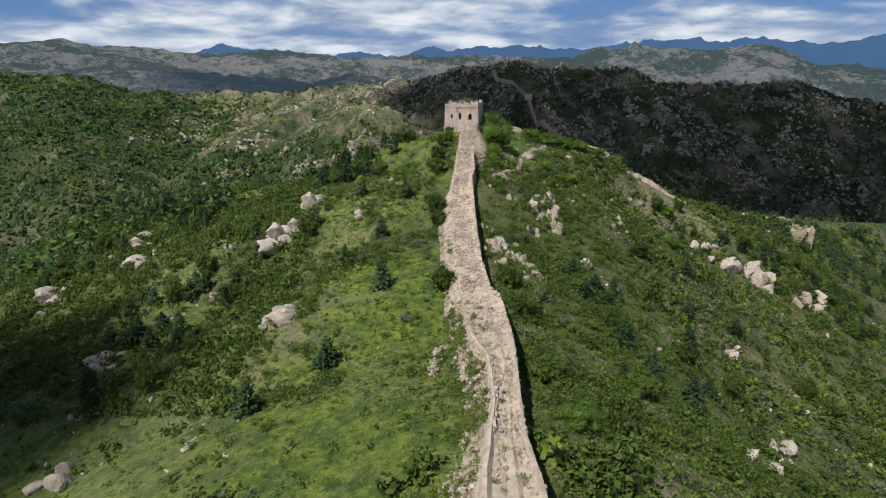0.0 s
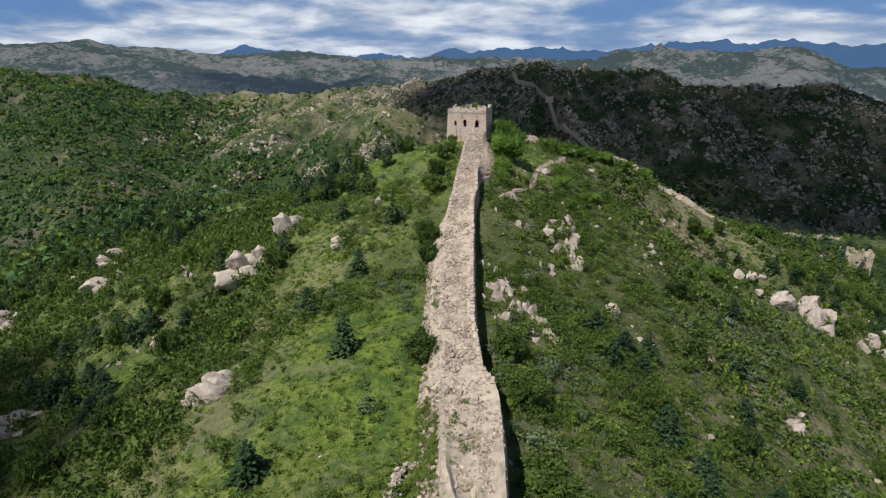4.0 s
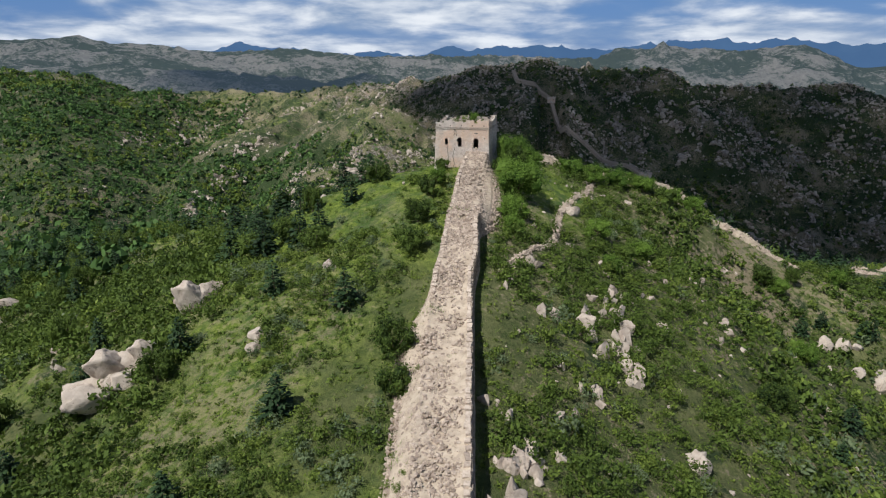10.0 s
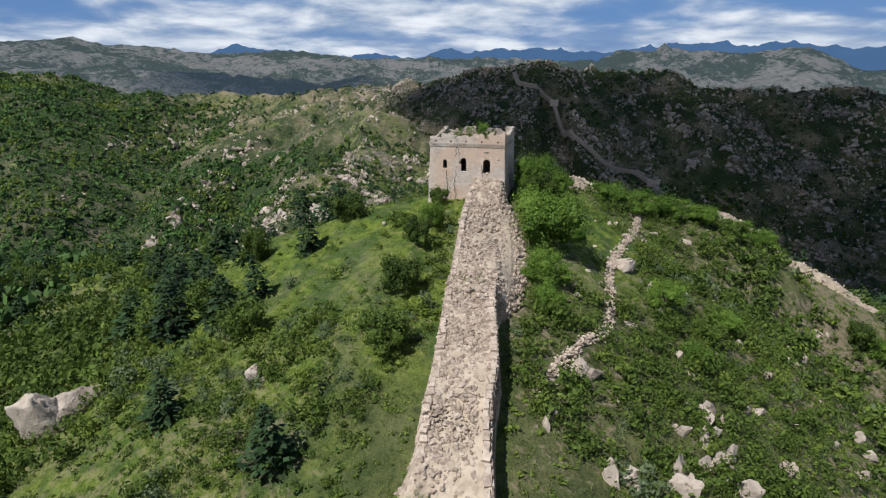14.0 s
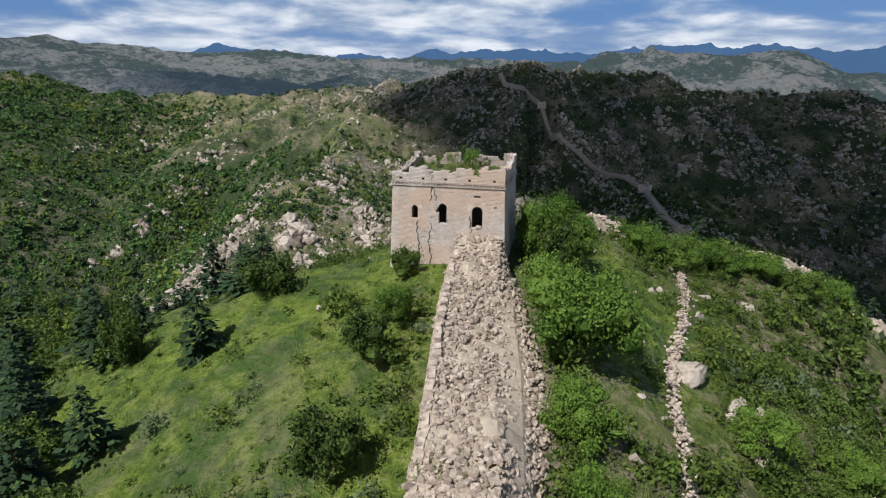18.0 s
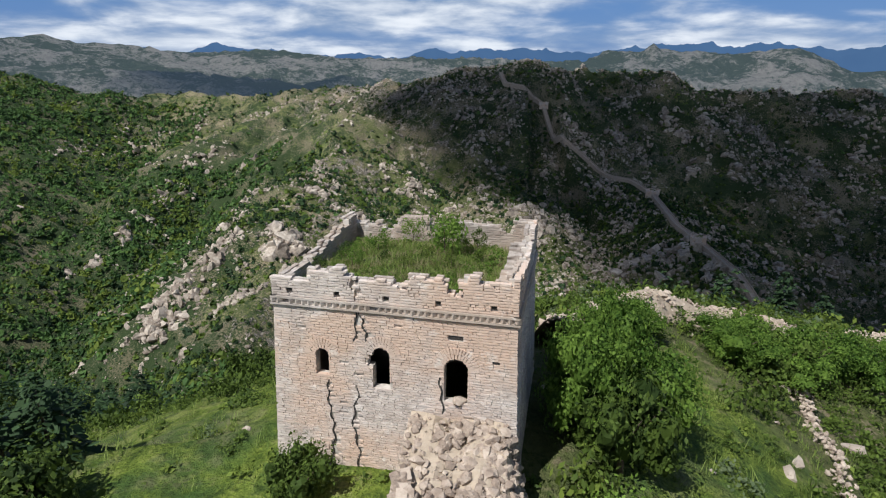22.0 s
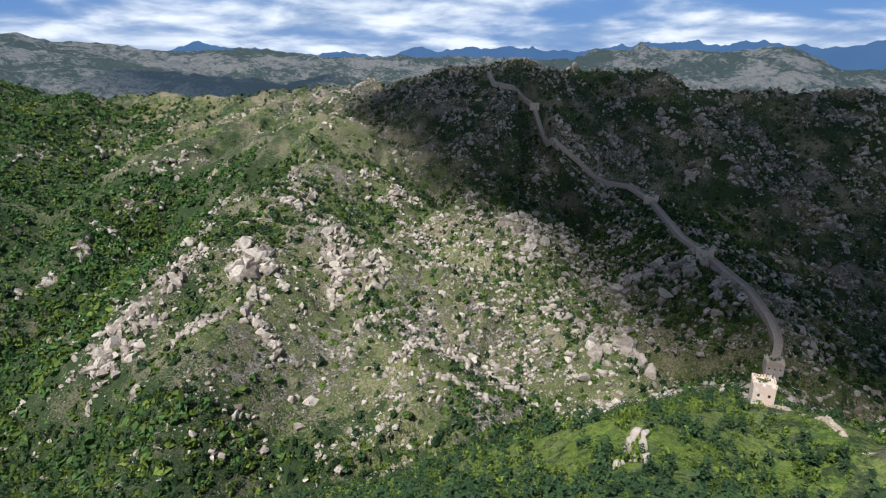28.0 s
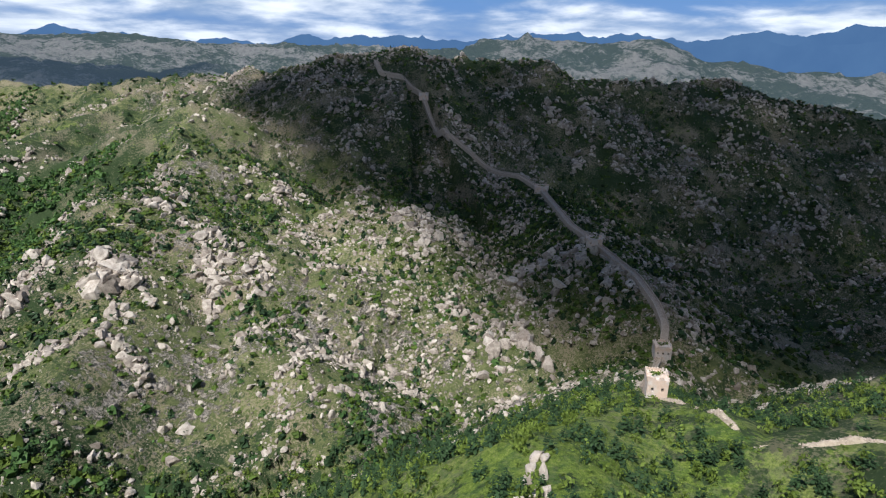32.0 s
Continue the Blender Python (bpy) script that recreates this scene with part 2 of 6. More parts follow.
# near black, painted shade for the tower's cracks and small holes
VOID_SHADE = stone_material("painted_void_shade", (0.02, 0.018, 0.016), (0.05, 0.045, 0.04), 1.0, 0.02)


# ---- terrain ----
def lattice(ix, iy, seed):
    h = (ix.astype(np.int64) * 374761393 + iy.astype(np.int64) * 668265263 + seed * 974711) & 0x7FFFFFFF
    h = ((h ^ (h >> 13)) * 1274126177) & 0x7FFFFFFF
    return ((h ^ (h >> 16)) & 0xFFFF) / 65535.0


def value_noise(x, y, seed):
    ix, iy = np.floor(x), np.floor(y)
    fx, fy = x - ix, y - iy
    ux, uy = fx * fx * fx * (fx * (fx * 6 - 15) + 10), fy * fy * fy * (fy * (fy * 6 - 15) + 10)
    a, b = lattice(ix, iy, seed), lattice(ix + 1, iy, seed)
    c, d = lattice(ix, iy + 1, seed), lattice(ix + 1, iy + 1, seed)
    return (a * (1 - ux) + b * ux) * (1 - uy) + (c * (1 - ux) + d * ux) * uy


def fbm(x, y, wave, octaves=4, seed=1, ridged=False):
    """Fractal noise in about -1 to 1; ridged: sharp crests."""
    out, amp, total = 0.0, 1.0, 0.0
    for o in range(octaves):
        c, s = math.cos(0.7 * o + seed), math.sin(0.7 * o + seed)
        v = 2 * value_noise((c * x - s * y) / wave, (s * x + c * y) / wave, seed + 17 * o) - 1
        out = out + amp * (1 - 2 * np.abs(v) if ridged else v)
        total, amp, wave = total + amp, amp * 0.5, wave * 0.5
    return out / total


# crest lines: points (x, y, z), then the falls to the left and right of the line, and the roundness of the crest
WALL_RIDGE = [(2, -330, -8), (2, -230, -9), (2, -130, -11.5), (1.8, -105, -15.4), (-0.4, -84, -13), (-0.4, -68, -11.5), (0, -55, -10.5),
              (0.1, -43, -6.5), (0.6, -27, -2.5), (1.7, -12, 0), (3, 4, 0.7)]
TOWER_RIDGE = [(8, 12, 0.5), (19, 24, 0), (44, 30, -6), (58, 32, -13), (80, 27, -25), (130, 70, -41), (171, 113, -54), (260, 150, -66), (400, 160, -84)]
SPUR_WALL = [(148, 92, -57), (140, 137, -71), (118, 148, -77.5), (120, 167, -79.8), (120.5, 185, -88), (121, 202, -97.5), (146, 250, -125), (185, 298, -140)]
KNOLL = [(50, 78, -42), (47, 100, -52), (50, 124, -59), (55, 140, -62), (78, 166, -78), (121, 202, -98)]
SUNNY_TOE = [(-116, 352, -106), (-120, 310, -113), (-121, 276, -127), (-118, 235, -152)]
CLIMB = [(185, 298, -140), (193, 308, -126), (196, 325, -119), (195, 350, -110), (183, 388, -99), (183, 430, -98), (196, 530, -93), (184, 560, -85),
         (148, 590, -84), (122, 610, -74), (112, 640, -54), (107, 670, -31), (66, 705, -11), (62, 735, 14), (104, 760, 33)]
CREST_EAST = [(104, 760, 33), (148, 765, 17), (264, 770, 16), (346, 770, 0), (422, 770, -7), (529, 760, -9), (640, 720, -40), (1000, 800, -90)]
CREST_WEST = [(104, 760, 33), (24, 770, 16), (-39, 800, 1), (-177, 900, -8), (-312, 900, -24), (-471, 950, -20), (-569, 850, -18), (-675, 850, 4), (-1000, 800, 20)]
SUNNY_HILL = [(-66, 285, -156), (-108, 352, -110), (-128, 402, -84), (-117, 480, -70), (-102, 560, -48), (-125, 640, -28), (-150, 740, -34), (-177, 900, -12)]
SUNNY_SPUR = [(-100, 440, -80), (0, 400, -112), (60, 380, -128), (107, 328, -156)]
MIDDLE_SPUR = [(20, 700, -40), (45, 560, -82), (72, 440, -103), (95, 370, -138), (115, 329, -146)]
LOW_SPUR = [(-40, 420, -108), (-34, 330, -130), (14, 290, -143), (22, 255, -160)]
WEST_SPUR = [(-128, 402, -84), (-163, 360, -106), (-178, 330, -128), (-184, 300, -142), (-186, 270, -170)]
TERRACES = [(-177, 900, -12), (-270, 740, -50), (-300, 560, -95), (-290, 470, -130)]
FOREST_HILL = [(-1000, 800, 20), (-675, 850, 4), (-520, 600, -58), (-390, 410, -112), (-330, 320, -150)]
WEST_SHOULDER = [(0, 4, 0), (-17, 9, -2.6), (-36, 18, -12.5), (-54, 29, -18.5), (-74, 40, -21.5), (-102, 50, -26), (-142, 72, -37), (-200, 100, -62), (-270, 130, -105)]
RIDGES = [(WALL_RIDGE, 0.46, 0.62, 24, 12), (TOWER_RIDGE, 0.80, 0.72, 14, 12), (SPUR_WALL, 0.6, 0.6, 14, 10), (CLIMB, 0.62, 0.55, 10, 10),
          (CREST_EAST, 0.5, 0.62, 20, 20), (CREST_WEST, 0.62, 0.5, 25, 25), (SUNNY_HILL, 0.62, 0.55, 22, 22), (SUNNY_SPUR, 0.6, 0.62, 14, 14),
          (MIDDLE_SPUR, 0.6, 0.6, 14, 14), (LOW_SPUR, 0.6, 0.6, 14, 14), (WEST_SPUR, 0.6, 0.62, 14, 14), (TERRACES, 0.5, 0.5, 25, 25),
          (FOREST_HILL, 0.42, 0.42, 30, 30), (WEST_SHOULDER, 0.50, 0.80, 18, 12), (KNOLL, 0.85, 0.6, 12, 14), (SUNNY_TOE, 0.95, 0.8, 14, 16)]
FAR_RIDGES = [([(-3200, 1900, 150), (-1962, 2600, 150), (-1640, 2900, 132), (-1356, 3200, 120), (-931, 3300, 118), (-319, 3400, 98), (160, 3400, 88), (900, 3400, 60)], 0.25, 0.25, 150, 150),
              ([(-1900, 1500, 40), (-1200, 1700, 10), (-700, 1900, -10), (-200, 2100, -20), (150, 2100, 10)], 0.3, 0.3, 90, 90),
              ([(100, 2000, 20), (360, 1900, 46), (593, 1750, 76), (802, 1700, 60), (933, 1650, 58), (1065, 1600, 10), (1300, 1550, -20), (2000, 1500, -10)], 0.35, 0.35, 50, 50),
              ([(800, 1150, -90), (1100, 1250, -60), (1600, 1200, -50), (2400, 1100, -40)], 0.4, 0.4, 60, 60)]


def ridge_height(x, y, points, left, right, round_left, round_right):
    best, height = np.full(x.shape, 1e9), np.zeros(x.shape)
    last = len(points) - 2
    for k, ((ax, ay, az), (bx, by, bz)) in enumerate(zip(points, points[1:])):
        dx, dy = bx - ax, by - ay
        t = np.clip(((x - ax) * dx + (y - ay) * dy) / (dx * dx + dy * dy), 0, 1)
        d2 = (x - ax - t * dx) ** 2 + (y - ay - t * dy) ** 2
        on_left = dx * (y - ay) - dy * (x - ax) > 0
        ends = ((t == 1) & (k == last)) | ((t == 0) & (k == 0))
        fall, soft = np.where(ends, 0.8, np.where(on_left, left, right)), np.where(ends, min(round_left, round_right), np.where(on_left, round_left, round_right))
        h = az + t * (bz - az) - fall * (np.sqrt(d2 + soft * soft) - soft)
        nearer = d2 < best
        best, height = np.where(nearer, d2, best), np.where(nearer, h, height)
    return height, np.sqrt(best)


def ground_height(x, y):
    """The height of the ground, and the distance to the nearest of the walls' ridges."""
    x, y = np.asarray(x, float), np.asarray(y, float)
    away = np.hypot(x, np.maximum(np.maximum(-230 - y, y - 60), 0))
    far = np.clip((away - 60) / 500, 0, 1)
    wx = x + far * 22 * fbm(x, y, 140, 3, 5)
    wy = y + far * 22 * fbm(x, y, 140, 3, 9)
    total, near, nearest = 0.0, np.full(x.shape, 1e9), 4.0
    beyond = np.hypot(x, y)
    floor = -178 + 110 * np.clip((beyond - 700) / 1500, 0, 1)
    total = np.exp(np.clip(floor / nearest, -80, 80))
    for n, (points, *falls) in enumerate(RIDGES + FAR_RIDGES):
        walled = n < 4
        h, d = ridge_height(x if walled else wx, y if walled else wy, points, *falls)
        total = total + np.exp(np.clip(h / nearest, -80, 80))
        if walled:
            near = np.minimum(near, d)
    h = nearest * np.log(total)
    free = 1 - np.exp(-(near / 35) ** 2)
    h = h + free * far * (13 * fbm(x, y, 70, 5, 3, True) + 5.0 * fbm(x, y, 15, 3, 4, True))
    h = h + np.clip((beyond - 900) / 900, 0, 1) * (30 * fbm(x, y, 420, 6, 6, True) + 12 * fbm(x, y, 95, 4, 66, True) - 6)
    h = h + (1 - np.exp(-(near / 9) ** 2)) * (0.9 * fbm(x, y, 11, 3, 7) + 0.35 * fbm(x, y, 2.6, 2, 8))
    return h, near


def height_at(x, y):
    return float(ground_height(np.array([x]), np.array([y]))[0][0])


def steps(low, dense_low, dense_high, high, fine, growth):
    out, v = [], dense_low
    while v < dense_high:
        out.append(v)
        v += fine
    up = v
    while up < high:
        out.append(up)
        up += fine + growth * (up - dense_high)
    out.append(high)
    down = dense_low - fine
    while down > low:
        out.insert(0, down)
        down -= fine + growth * (dense_low - down)
    out.insert(0, low)
    return np.array(out)


def mesh_from(name, verts, faces, mat, smooth=False):
    """A mesh from arrays; faces all of one size."""
    mesh = bpy.data.meshes.new(name)
    verts, faces = np.asarray(verts, np.float32), np.asarray(faces, np.int32)
    mesh.vertices.add(len(verts))
    mesh.vertices.foreach_set("co", verts.ravel())
    mesh.loops.add(faces.size)
    mesh.loops.foreach_set("vertex_index", faces.ravel())
    mesh.polygons.add(len(faces))
    mesh.polygons.foreach_set("loop_start", np.arange(len(faces), dtype=np.int32) * faces.shape[1])
    mesh.polygons.foreach_set("use_smooth", np.full(len(faces), smooth, bool))
    mesh.update(calc_edges=True)
    mesh.materials.append(mat)
    return mesh


def build_ground():
    xs, ys = steps(-4700, -50, 50, 4700, 1.7, 0.021), steps(-1500, -195, 50, 4600, 1.7, 0.0105)
    gx, gy = np.meshgrid(xs, ys)
    h, near = ground_height(gx, gy)
    nx, ny = len(xs), len(ys)
    i = np.arange((ny - 1) * (nx - 1))
    a = i // (nx - 1) * nx + i % (nx - 1)
    verts, quads = np.stack([gx, gy, h], -1).reshape(-1, 3), np.stack([a, a + 1, a + nx + 1, a + nx], -1)
    beyond = np.hypot(gx, gy).ravel()[a] > 1300
    cover = [values.ravel() for values in land_cover(gx, gy)]
    made = []
    for name, some, mat, label in (("ground", ~beyond, GROUND, "green and rocky mountainside with scrub and bare granite"), ("backdrop", beyond, DISTANCE, "grey green far mountains with blue haze painted in")):
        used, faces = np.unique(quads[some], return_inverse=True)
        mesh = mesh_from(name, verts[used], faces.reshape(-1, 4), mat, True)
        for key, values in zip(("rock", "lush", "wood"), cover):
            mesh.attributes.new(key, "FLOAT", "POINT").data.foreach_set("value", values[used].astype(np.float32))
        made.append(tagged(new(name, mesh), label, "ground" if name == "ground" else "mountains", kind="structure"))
    return made


def open_grass(x, y):
    """The meadow below the west slope."""
    return (x < -9) & (y < -82 - 0.47 * (x + 92))


def beside_low_wall(x, y):
    """A clear strip along the dry stone wall."""
    return np.abs(x - np.interp(y, (-35.5, -31, -24, -17, -11.5, -7, -1, 9.5, 21), (6, 8.5, 14, 16, 17, 18.5, 21.5, 26, 29.5))) < np.where((y > -34) & (y < 21), 1.3, -1)


def land_cover(x, y):
    """How rocky, how lush and how overgrown the ground is."""
    far = np.clip((np.hypot(x, y) - 700) / 500, 0, 1)
    sunny = np.clip((y - 210) / 80, 0, 1)
    rock = 0.15 + 0.26 * sunny * np.clip(1 - np.abs(x + 20) / 520, 0.5, 1)
    rock = rock + 0.06 * sunny * np.clip((450 - y) / 80, 0, 1) * np.clip(1 - np.abs(x) / 200, 0, 1) + 0.16 * fbm(x, y, 60, 3, 21) + far * (0.03 + 0.07 * np.clip((x - 100) / 300, 0, 1) + 0.28 * fbm(x, y, 170, 4, 61))
    meadow = np.exp(-((x + 19) / 16) ** 2 - ((y + 6) / 20) ** 2) + np.exp(-((x - 16) / 8) ** 2 - ((y - 2) / 16) ** 2) + np.exp(-((x + 14) / 10) ** 2 - ((y + 90) / 16) ** 2)
    meadow = meadow + 0.9 * open_grass(x, y) + np.exp(-((x - 75) / 42) ** 2 - ((y - 135) / 48) ** 2) * 0.8
    valley = np.clip((-60 - x) / 80, 0, 1) * np.clip((820 + 160 * np.clip((-380 - x) / 120, 0, 1) - y) / 200, 0, 1) * np.clip((y - 10) / 40, 0, 1) * np.clip(1 - (x + 190) / 90 * np.clip((y - 260) / 40, 0, 1), 0, 1)
    lush = 0.5 * valley + 0.72 - 0.52 * sunny + 0.35 * fbm(x, y, 45, 3, 22) + meadow - 0.42 * (x > 4) * (y < 40)
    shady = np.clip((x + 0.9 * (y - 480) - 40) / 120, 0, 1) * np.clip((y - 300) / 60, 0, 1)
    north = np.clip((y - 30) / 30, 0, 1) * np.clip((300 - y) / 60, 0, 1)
    # wood darkens the ground: west valley, far slopes, mountain beyond a slanting line
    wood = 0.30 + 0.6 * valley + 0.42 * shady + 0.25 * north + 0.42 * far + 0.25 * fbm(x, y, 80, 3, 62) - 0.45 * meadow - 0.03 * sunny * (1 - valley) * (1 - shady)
    return np.clip(rock - 0.1 * meadow, 0, 1), np.clip(lush, 0, 1), np.clip(wood, 0, 1)


build_ground()


# ---- building helpers ----
def rng(seed):
    return np.random.RandomState(seed)


def empty(name, x, y, z, turn=0.0):
    ob = new(name)
    ob.matrix_basis = pose(x, y, z, 0, 0, turn)
    return ob


def part(name, mesh, parent, label="", kind=""):
    ob = new(name, mesh)
    ob.parent = parent
    return tagged(ob, label, kind=kind)


def icosphere(level):
    bm = bmesh.new()
    bmesh.ops.create_icosphere(bm, subdivisions=level, radius=1.0)
    v = np.array([p.co[:] for p in bm.verts])
    f = np.array([[p.index for p in face.verts] for face in bm.faces])
    bm.free()
    return v, f


def rock_shape(seed, level, blocky=0.5, cuts=9):
    """A worn granite boulder about 1 in radius: a sphere cut by planes."""
    r = rng(seed)
    v, f = icosphere(level)
    v = v * r.uniform(0.75, 1.25, 3)
    for _ in range(cuts):
        n = r.normal(size=3)
        n /= np.linalg.norm(n)
        over = np.maximum(v @ n - r.uniform(0.38, 0.75), 0)
        v = v - over[:, None] * n * (0.55 + 0.4 * blocky)
    return v * (1 + 0.04 * r.normal(size=(len(v), 1))), f


def many(shapes, places):
    """Joins copies of (verts, faces) shapes: places are rows of shape number and a 3 x 4 matrix."""
    vs, fs, start = [], [], 0
    for k, (v, f) in enumerate(shapes):
        rows = [m for n, m in places if n == k]
        if not rows:
            continue
        m = np.array(rows)
        out = np.einsum("nij,vj->nvi", m[:, :, :3], v) + m[:, None, :, 3]
        vs.append(out.reshape(-1, 3))
        fs.append((f[None] + (start + np.arange(len(m)) * len(v))[:, None, None]).reshape(-1, f.shape[1]))
        start += len(m) * len(v)
    return np.concatenate(vs), np.concatenate(fs)


def scatter(shapes, g, x, y, z, size, tilt=0.3, flat=1.0, kinds=None):
    """Joins many turned and tilted copies of the shapes at the given places."""
    n = len(x)
    size, flat = np.broadcast_to(size, n), np.broadcast_to(flat, n)
    kinds = g.randint(len(shapes), size=n) if kinds is None else kinds
    a, p, q = g.uniform(0, 2 * math.pi, n), g.normal(size=n) * tilt, g.normal(size=n) * tilt
    vs, fs, start = [], [], 0
    for k, (v, f) in enumerate(shapes):
        i = np.flatnonzero(kinds == k)
        if not len(i):
            continue
        w = v[None] * size[i, None, None] * np.stack([np.ones(len(i)), np.ones(len(i)), flat[i]], -1)[:, None]
        for turn, c, d in ((q, 0, 2), (p, 1, 2), (a, 0, 1)):
            co, si = np.cos(turn[i])[:, None], np.sin(turn[i])[:, None]
            w[..., c], w[..., d] = co * w[..., c] - si * w[..., d], si * w[..., c] + co * w[..., d]
        w += np.stack([x[i], y[i], z[i]], -1)[:, None]
        vs.append(w.reshape(-1, 3))
        fs.append((f[None] + (start + np.arange(len(i)) * len(v))[:, None, None]).reshape(-1, f.shape[1]))
        start += len(i) * len(v)
    return np.concatenate(vs), np.concatenate(fs)


def spin(r, size, tilt=0.3, flat=1.0):
    """A random turn about z, a small tilt, and a size: a 3 x 3 matrix."""
    a = r.uniform(0, 2 * math.pi)
    m = Matrix.Rotation(a, 3, "Z") @ Matrix.Rotation(r.normal() * tilt, 3, "X") @ Matrix.Rotation(r.normal() * tilt, 3, "Y")
    return np.array(m) * size * np.array([1, 1, flat])


def seat(m3, x, y, z):
    return np.concatenate([m3, [[x], [y], [z]]], 1)


def leaf_cloud(seed, count, leaf, lumps=5, squash=0.85, hollow=0.55):
    """Leaves (quads) over a lumpy crown about 1 in radius, standing on z = 0."""
    r = rng(seed)
    centres = r.uniform(-1, 1, size=(lumps, 3)) * (0.58, 0.58, 0.36) + (0, 0, 0.56)
    sizes = r.uniform(0.24, 0.52, lumps)
    pick = r.randint(lumps, size=count)
    way = r.normal(size=(count, 3))
    way /= np.linalg.norm(way, axis=1)[:, None]
    way[:, 2] = np.abs(way[:, 2]) * np.where(r.rand(count) < 0.8, 1, -1)
    p = centres[pick] + way * (sizes[pick] * r.uniform(hollow, 1.05, count))[:, None]
    p[:, 2] = np.maximum(p[:, 2] * squash, 0.03)
    n = way + r.normal(size=(count, 3)) * 0.45
    n /= np.linalg.norm(n, axis=1)[:, None]
    a = np.cross(n, r.normal(size=(count, 3)))
    a /= np.linalg.norm(a, axis=1)[:, None]
    b = np.cross(n, a)
    s = leaf * r.uniform(0.6, 1.3, count)[:, None]
    v = np.stack([p - a * s, p + b * s * 0.55, p + a * s, p - b * s * 0.55], 1).reshape(-1, 3)
    return v, np.arange(count * 4).reshape(-1, 4)


def shrub(seed, leaves, leaf, sides=0, rings=2, squash=0.85):
    """A bush about 1 in radius: leaf sprays over many small lumps; far ones have a ragged core of foliage."""
    r = rng(seed)
    sprays = leaf_cloud(seed, leaves, leaf, 8 if sides else 11, squash, 0.45)
    if not sides:
        return sprays
    v = []
    for e in np.linspace(0, 1.35, rings + 1):
        for a in np.linspace(0, 2 * math.pi, sides, endpoint=False):
            q = 0.80 * r.uniform(0.5, 1.2)
            v.append((math.cos(a + e) * math.cos(e) * q, math.sin(a + e) * math.cos(e) * q, (math.sin(e) * q) * squash))
    f = [(k * sides + i, k * sides + (i + 1) % sides, (k + 1) * sides + (i + 1) % sides, (k + 1) * sides + i) for k in range(rings) for i in range(sides)]
    return joined([(np.array(v), np.array(f)), sprays])


def blade_tuft(seed, count):
    """Long grass: thin leaning blades, about 1 high."""
    r = rng(seed)
    a, lean = r.uniform(0, 2 * math.pi, count), r.uniform(0.1, 0.7, count)
    foot_at = r.normal(size=(count, 2)) * 0.28
    tall, w = r.uniform(0.5, 1.1, count), r.uniform(0.018, 0.04, count)
    side = np.stack([-np.sin(a), np.cos(a), a * 0], -1) * w[:, None]
    out = np.stack([np.cos(a) * lean, np.sin(a) * lean, a * 0 + 1], -1) * tall[:, None]
    p = np.concatenate([foot_at, np.zeros((count, 1))], 1)
    v = np.stack([p - side, p + side, p + out + side * 0.3, p + out - side * 0.3], 1).reshape(-1, 3)
    return v, np.arange(count * 4).reshape(-1, 4)


def leafy_crown(seed, count, leaf, lumps, squash=1.0):
    """A full crown: leaf sprays over lumps of inner foliage."""
    r = rng(seed)
    centres = r.uniform(-1, 1, size=(lumps, 3)) * (0.58, 0.58, 0.36) + (0, 0, 0.56)
    sizes = r.uniform(0.24, 0.52, lumps)
    balls = []
    for c, size in zip(centres, sizes):
        rings, sides = np.linspace(-1.3, 1.3, 5), np.linspace(0, 2 * math.pi, 7, endpoint=False)
        v = np.array([(math.cos(a) * math.cos(e), math.sin(a) * math.cos(e), math.sin(e)) for e in rings for a in sides]) * size * 0.45 * r.uniform(0.6, 1.2, (35, 1)) + c
        v[:, 2] = np.maximum(v[:, 2] * squash, 0.05)
        balls.append((v, np.array([(k * 7 + i, k * 7 + (i + 1) % 7, (k + 1) * 7 + (i + 1) % 7, (k + 1) * 7 + i) for k in range(4) for i in range(7)])))
    return joined(balls + [leaf_cloud(seed, count, leaf, lumps, squash, 0.35)])


def pine_cloud(seed, tiers=8, per=16, leaf=0.24):
    """Tiered sprays of needles about 1 high and 0.4 wide."""
    r = rng(seed)
    v = []
    for k in range(tiers):
        h = 0.14 + 0.84 * k / (tiers - 1)
        reach = 0.40 * (1 - h) ** 0.75 * r.uniform(0.75, 1.2) + 0.03
        for _ in range(per):
            a, d = r.uniform(0, 2 * math.pi), reach * r.uniform(0.3, 1.1)
            p = np.array([math.cos(a) * d, math.sin(a) * d, h - 0.22 * d + r.normal() * 0.02])
            out = np.array([math.cos(a), math.sin(a), -0.15 + 0.3 * r.normal()])
            side = np.array([-math.sin(a), math.cos(a), 0.35 * r.normal()])
            s = leaf * (0.35 + 0.75 * (1 - h)) * r.uniform(0.6, 1.1)
            v += [p - out * s * 0.5, p + side * s * 0.4, p + out * s * 0.6, p - side * s * 0.4]
    v = np.array(v)
    return v, np.arange(len(v)).reshape(-1, 4)


def tapered(points, radii, sides=7):
    """A limb through points as a ring mesh of quads."""
    rows = []
    for k, (p, rad) in enumerate(zip(points, radii)):
        ahead = np.subtract(points[min(k + 1, len(points) - 1)], points[max(k - 1, 0)])
        q = Vector(ahead).to_track_quat("Z", "Y")
        rows += [np.array(p) + np.array(q @ Vector((math.cos(a), math.sin(a), 0))) * rad for a in np.linspace(0, 2 * math.pi, sides, endpoint=False)]
    f = [(k * sides + i, k * sides + (i + 1) % sides, (k + 1) * sides + (i + 1) % sides, (k + 1) * sides + i) for k in range(len(points) - 1) for i in range(sides)]
    return np.array(rows), np.array(f)


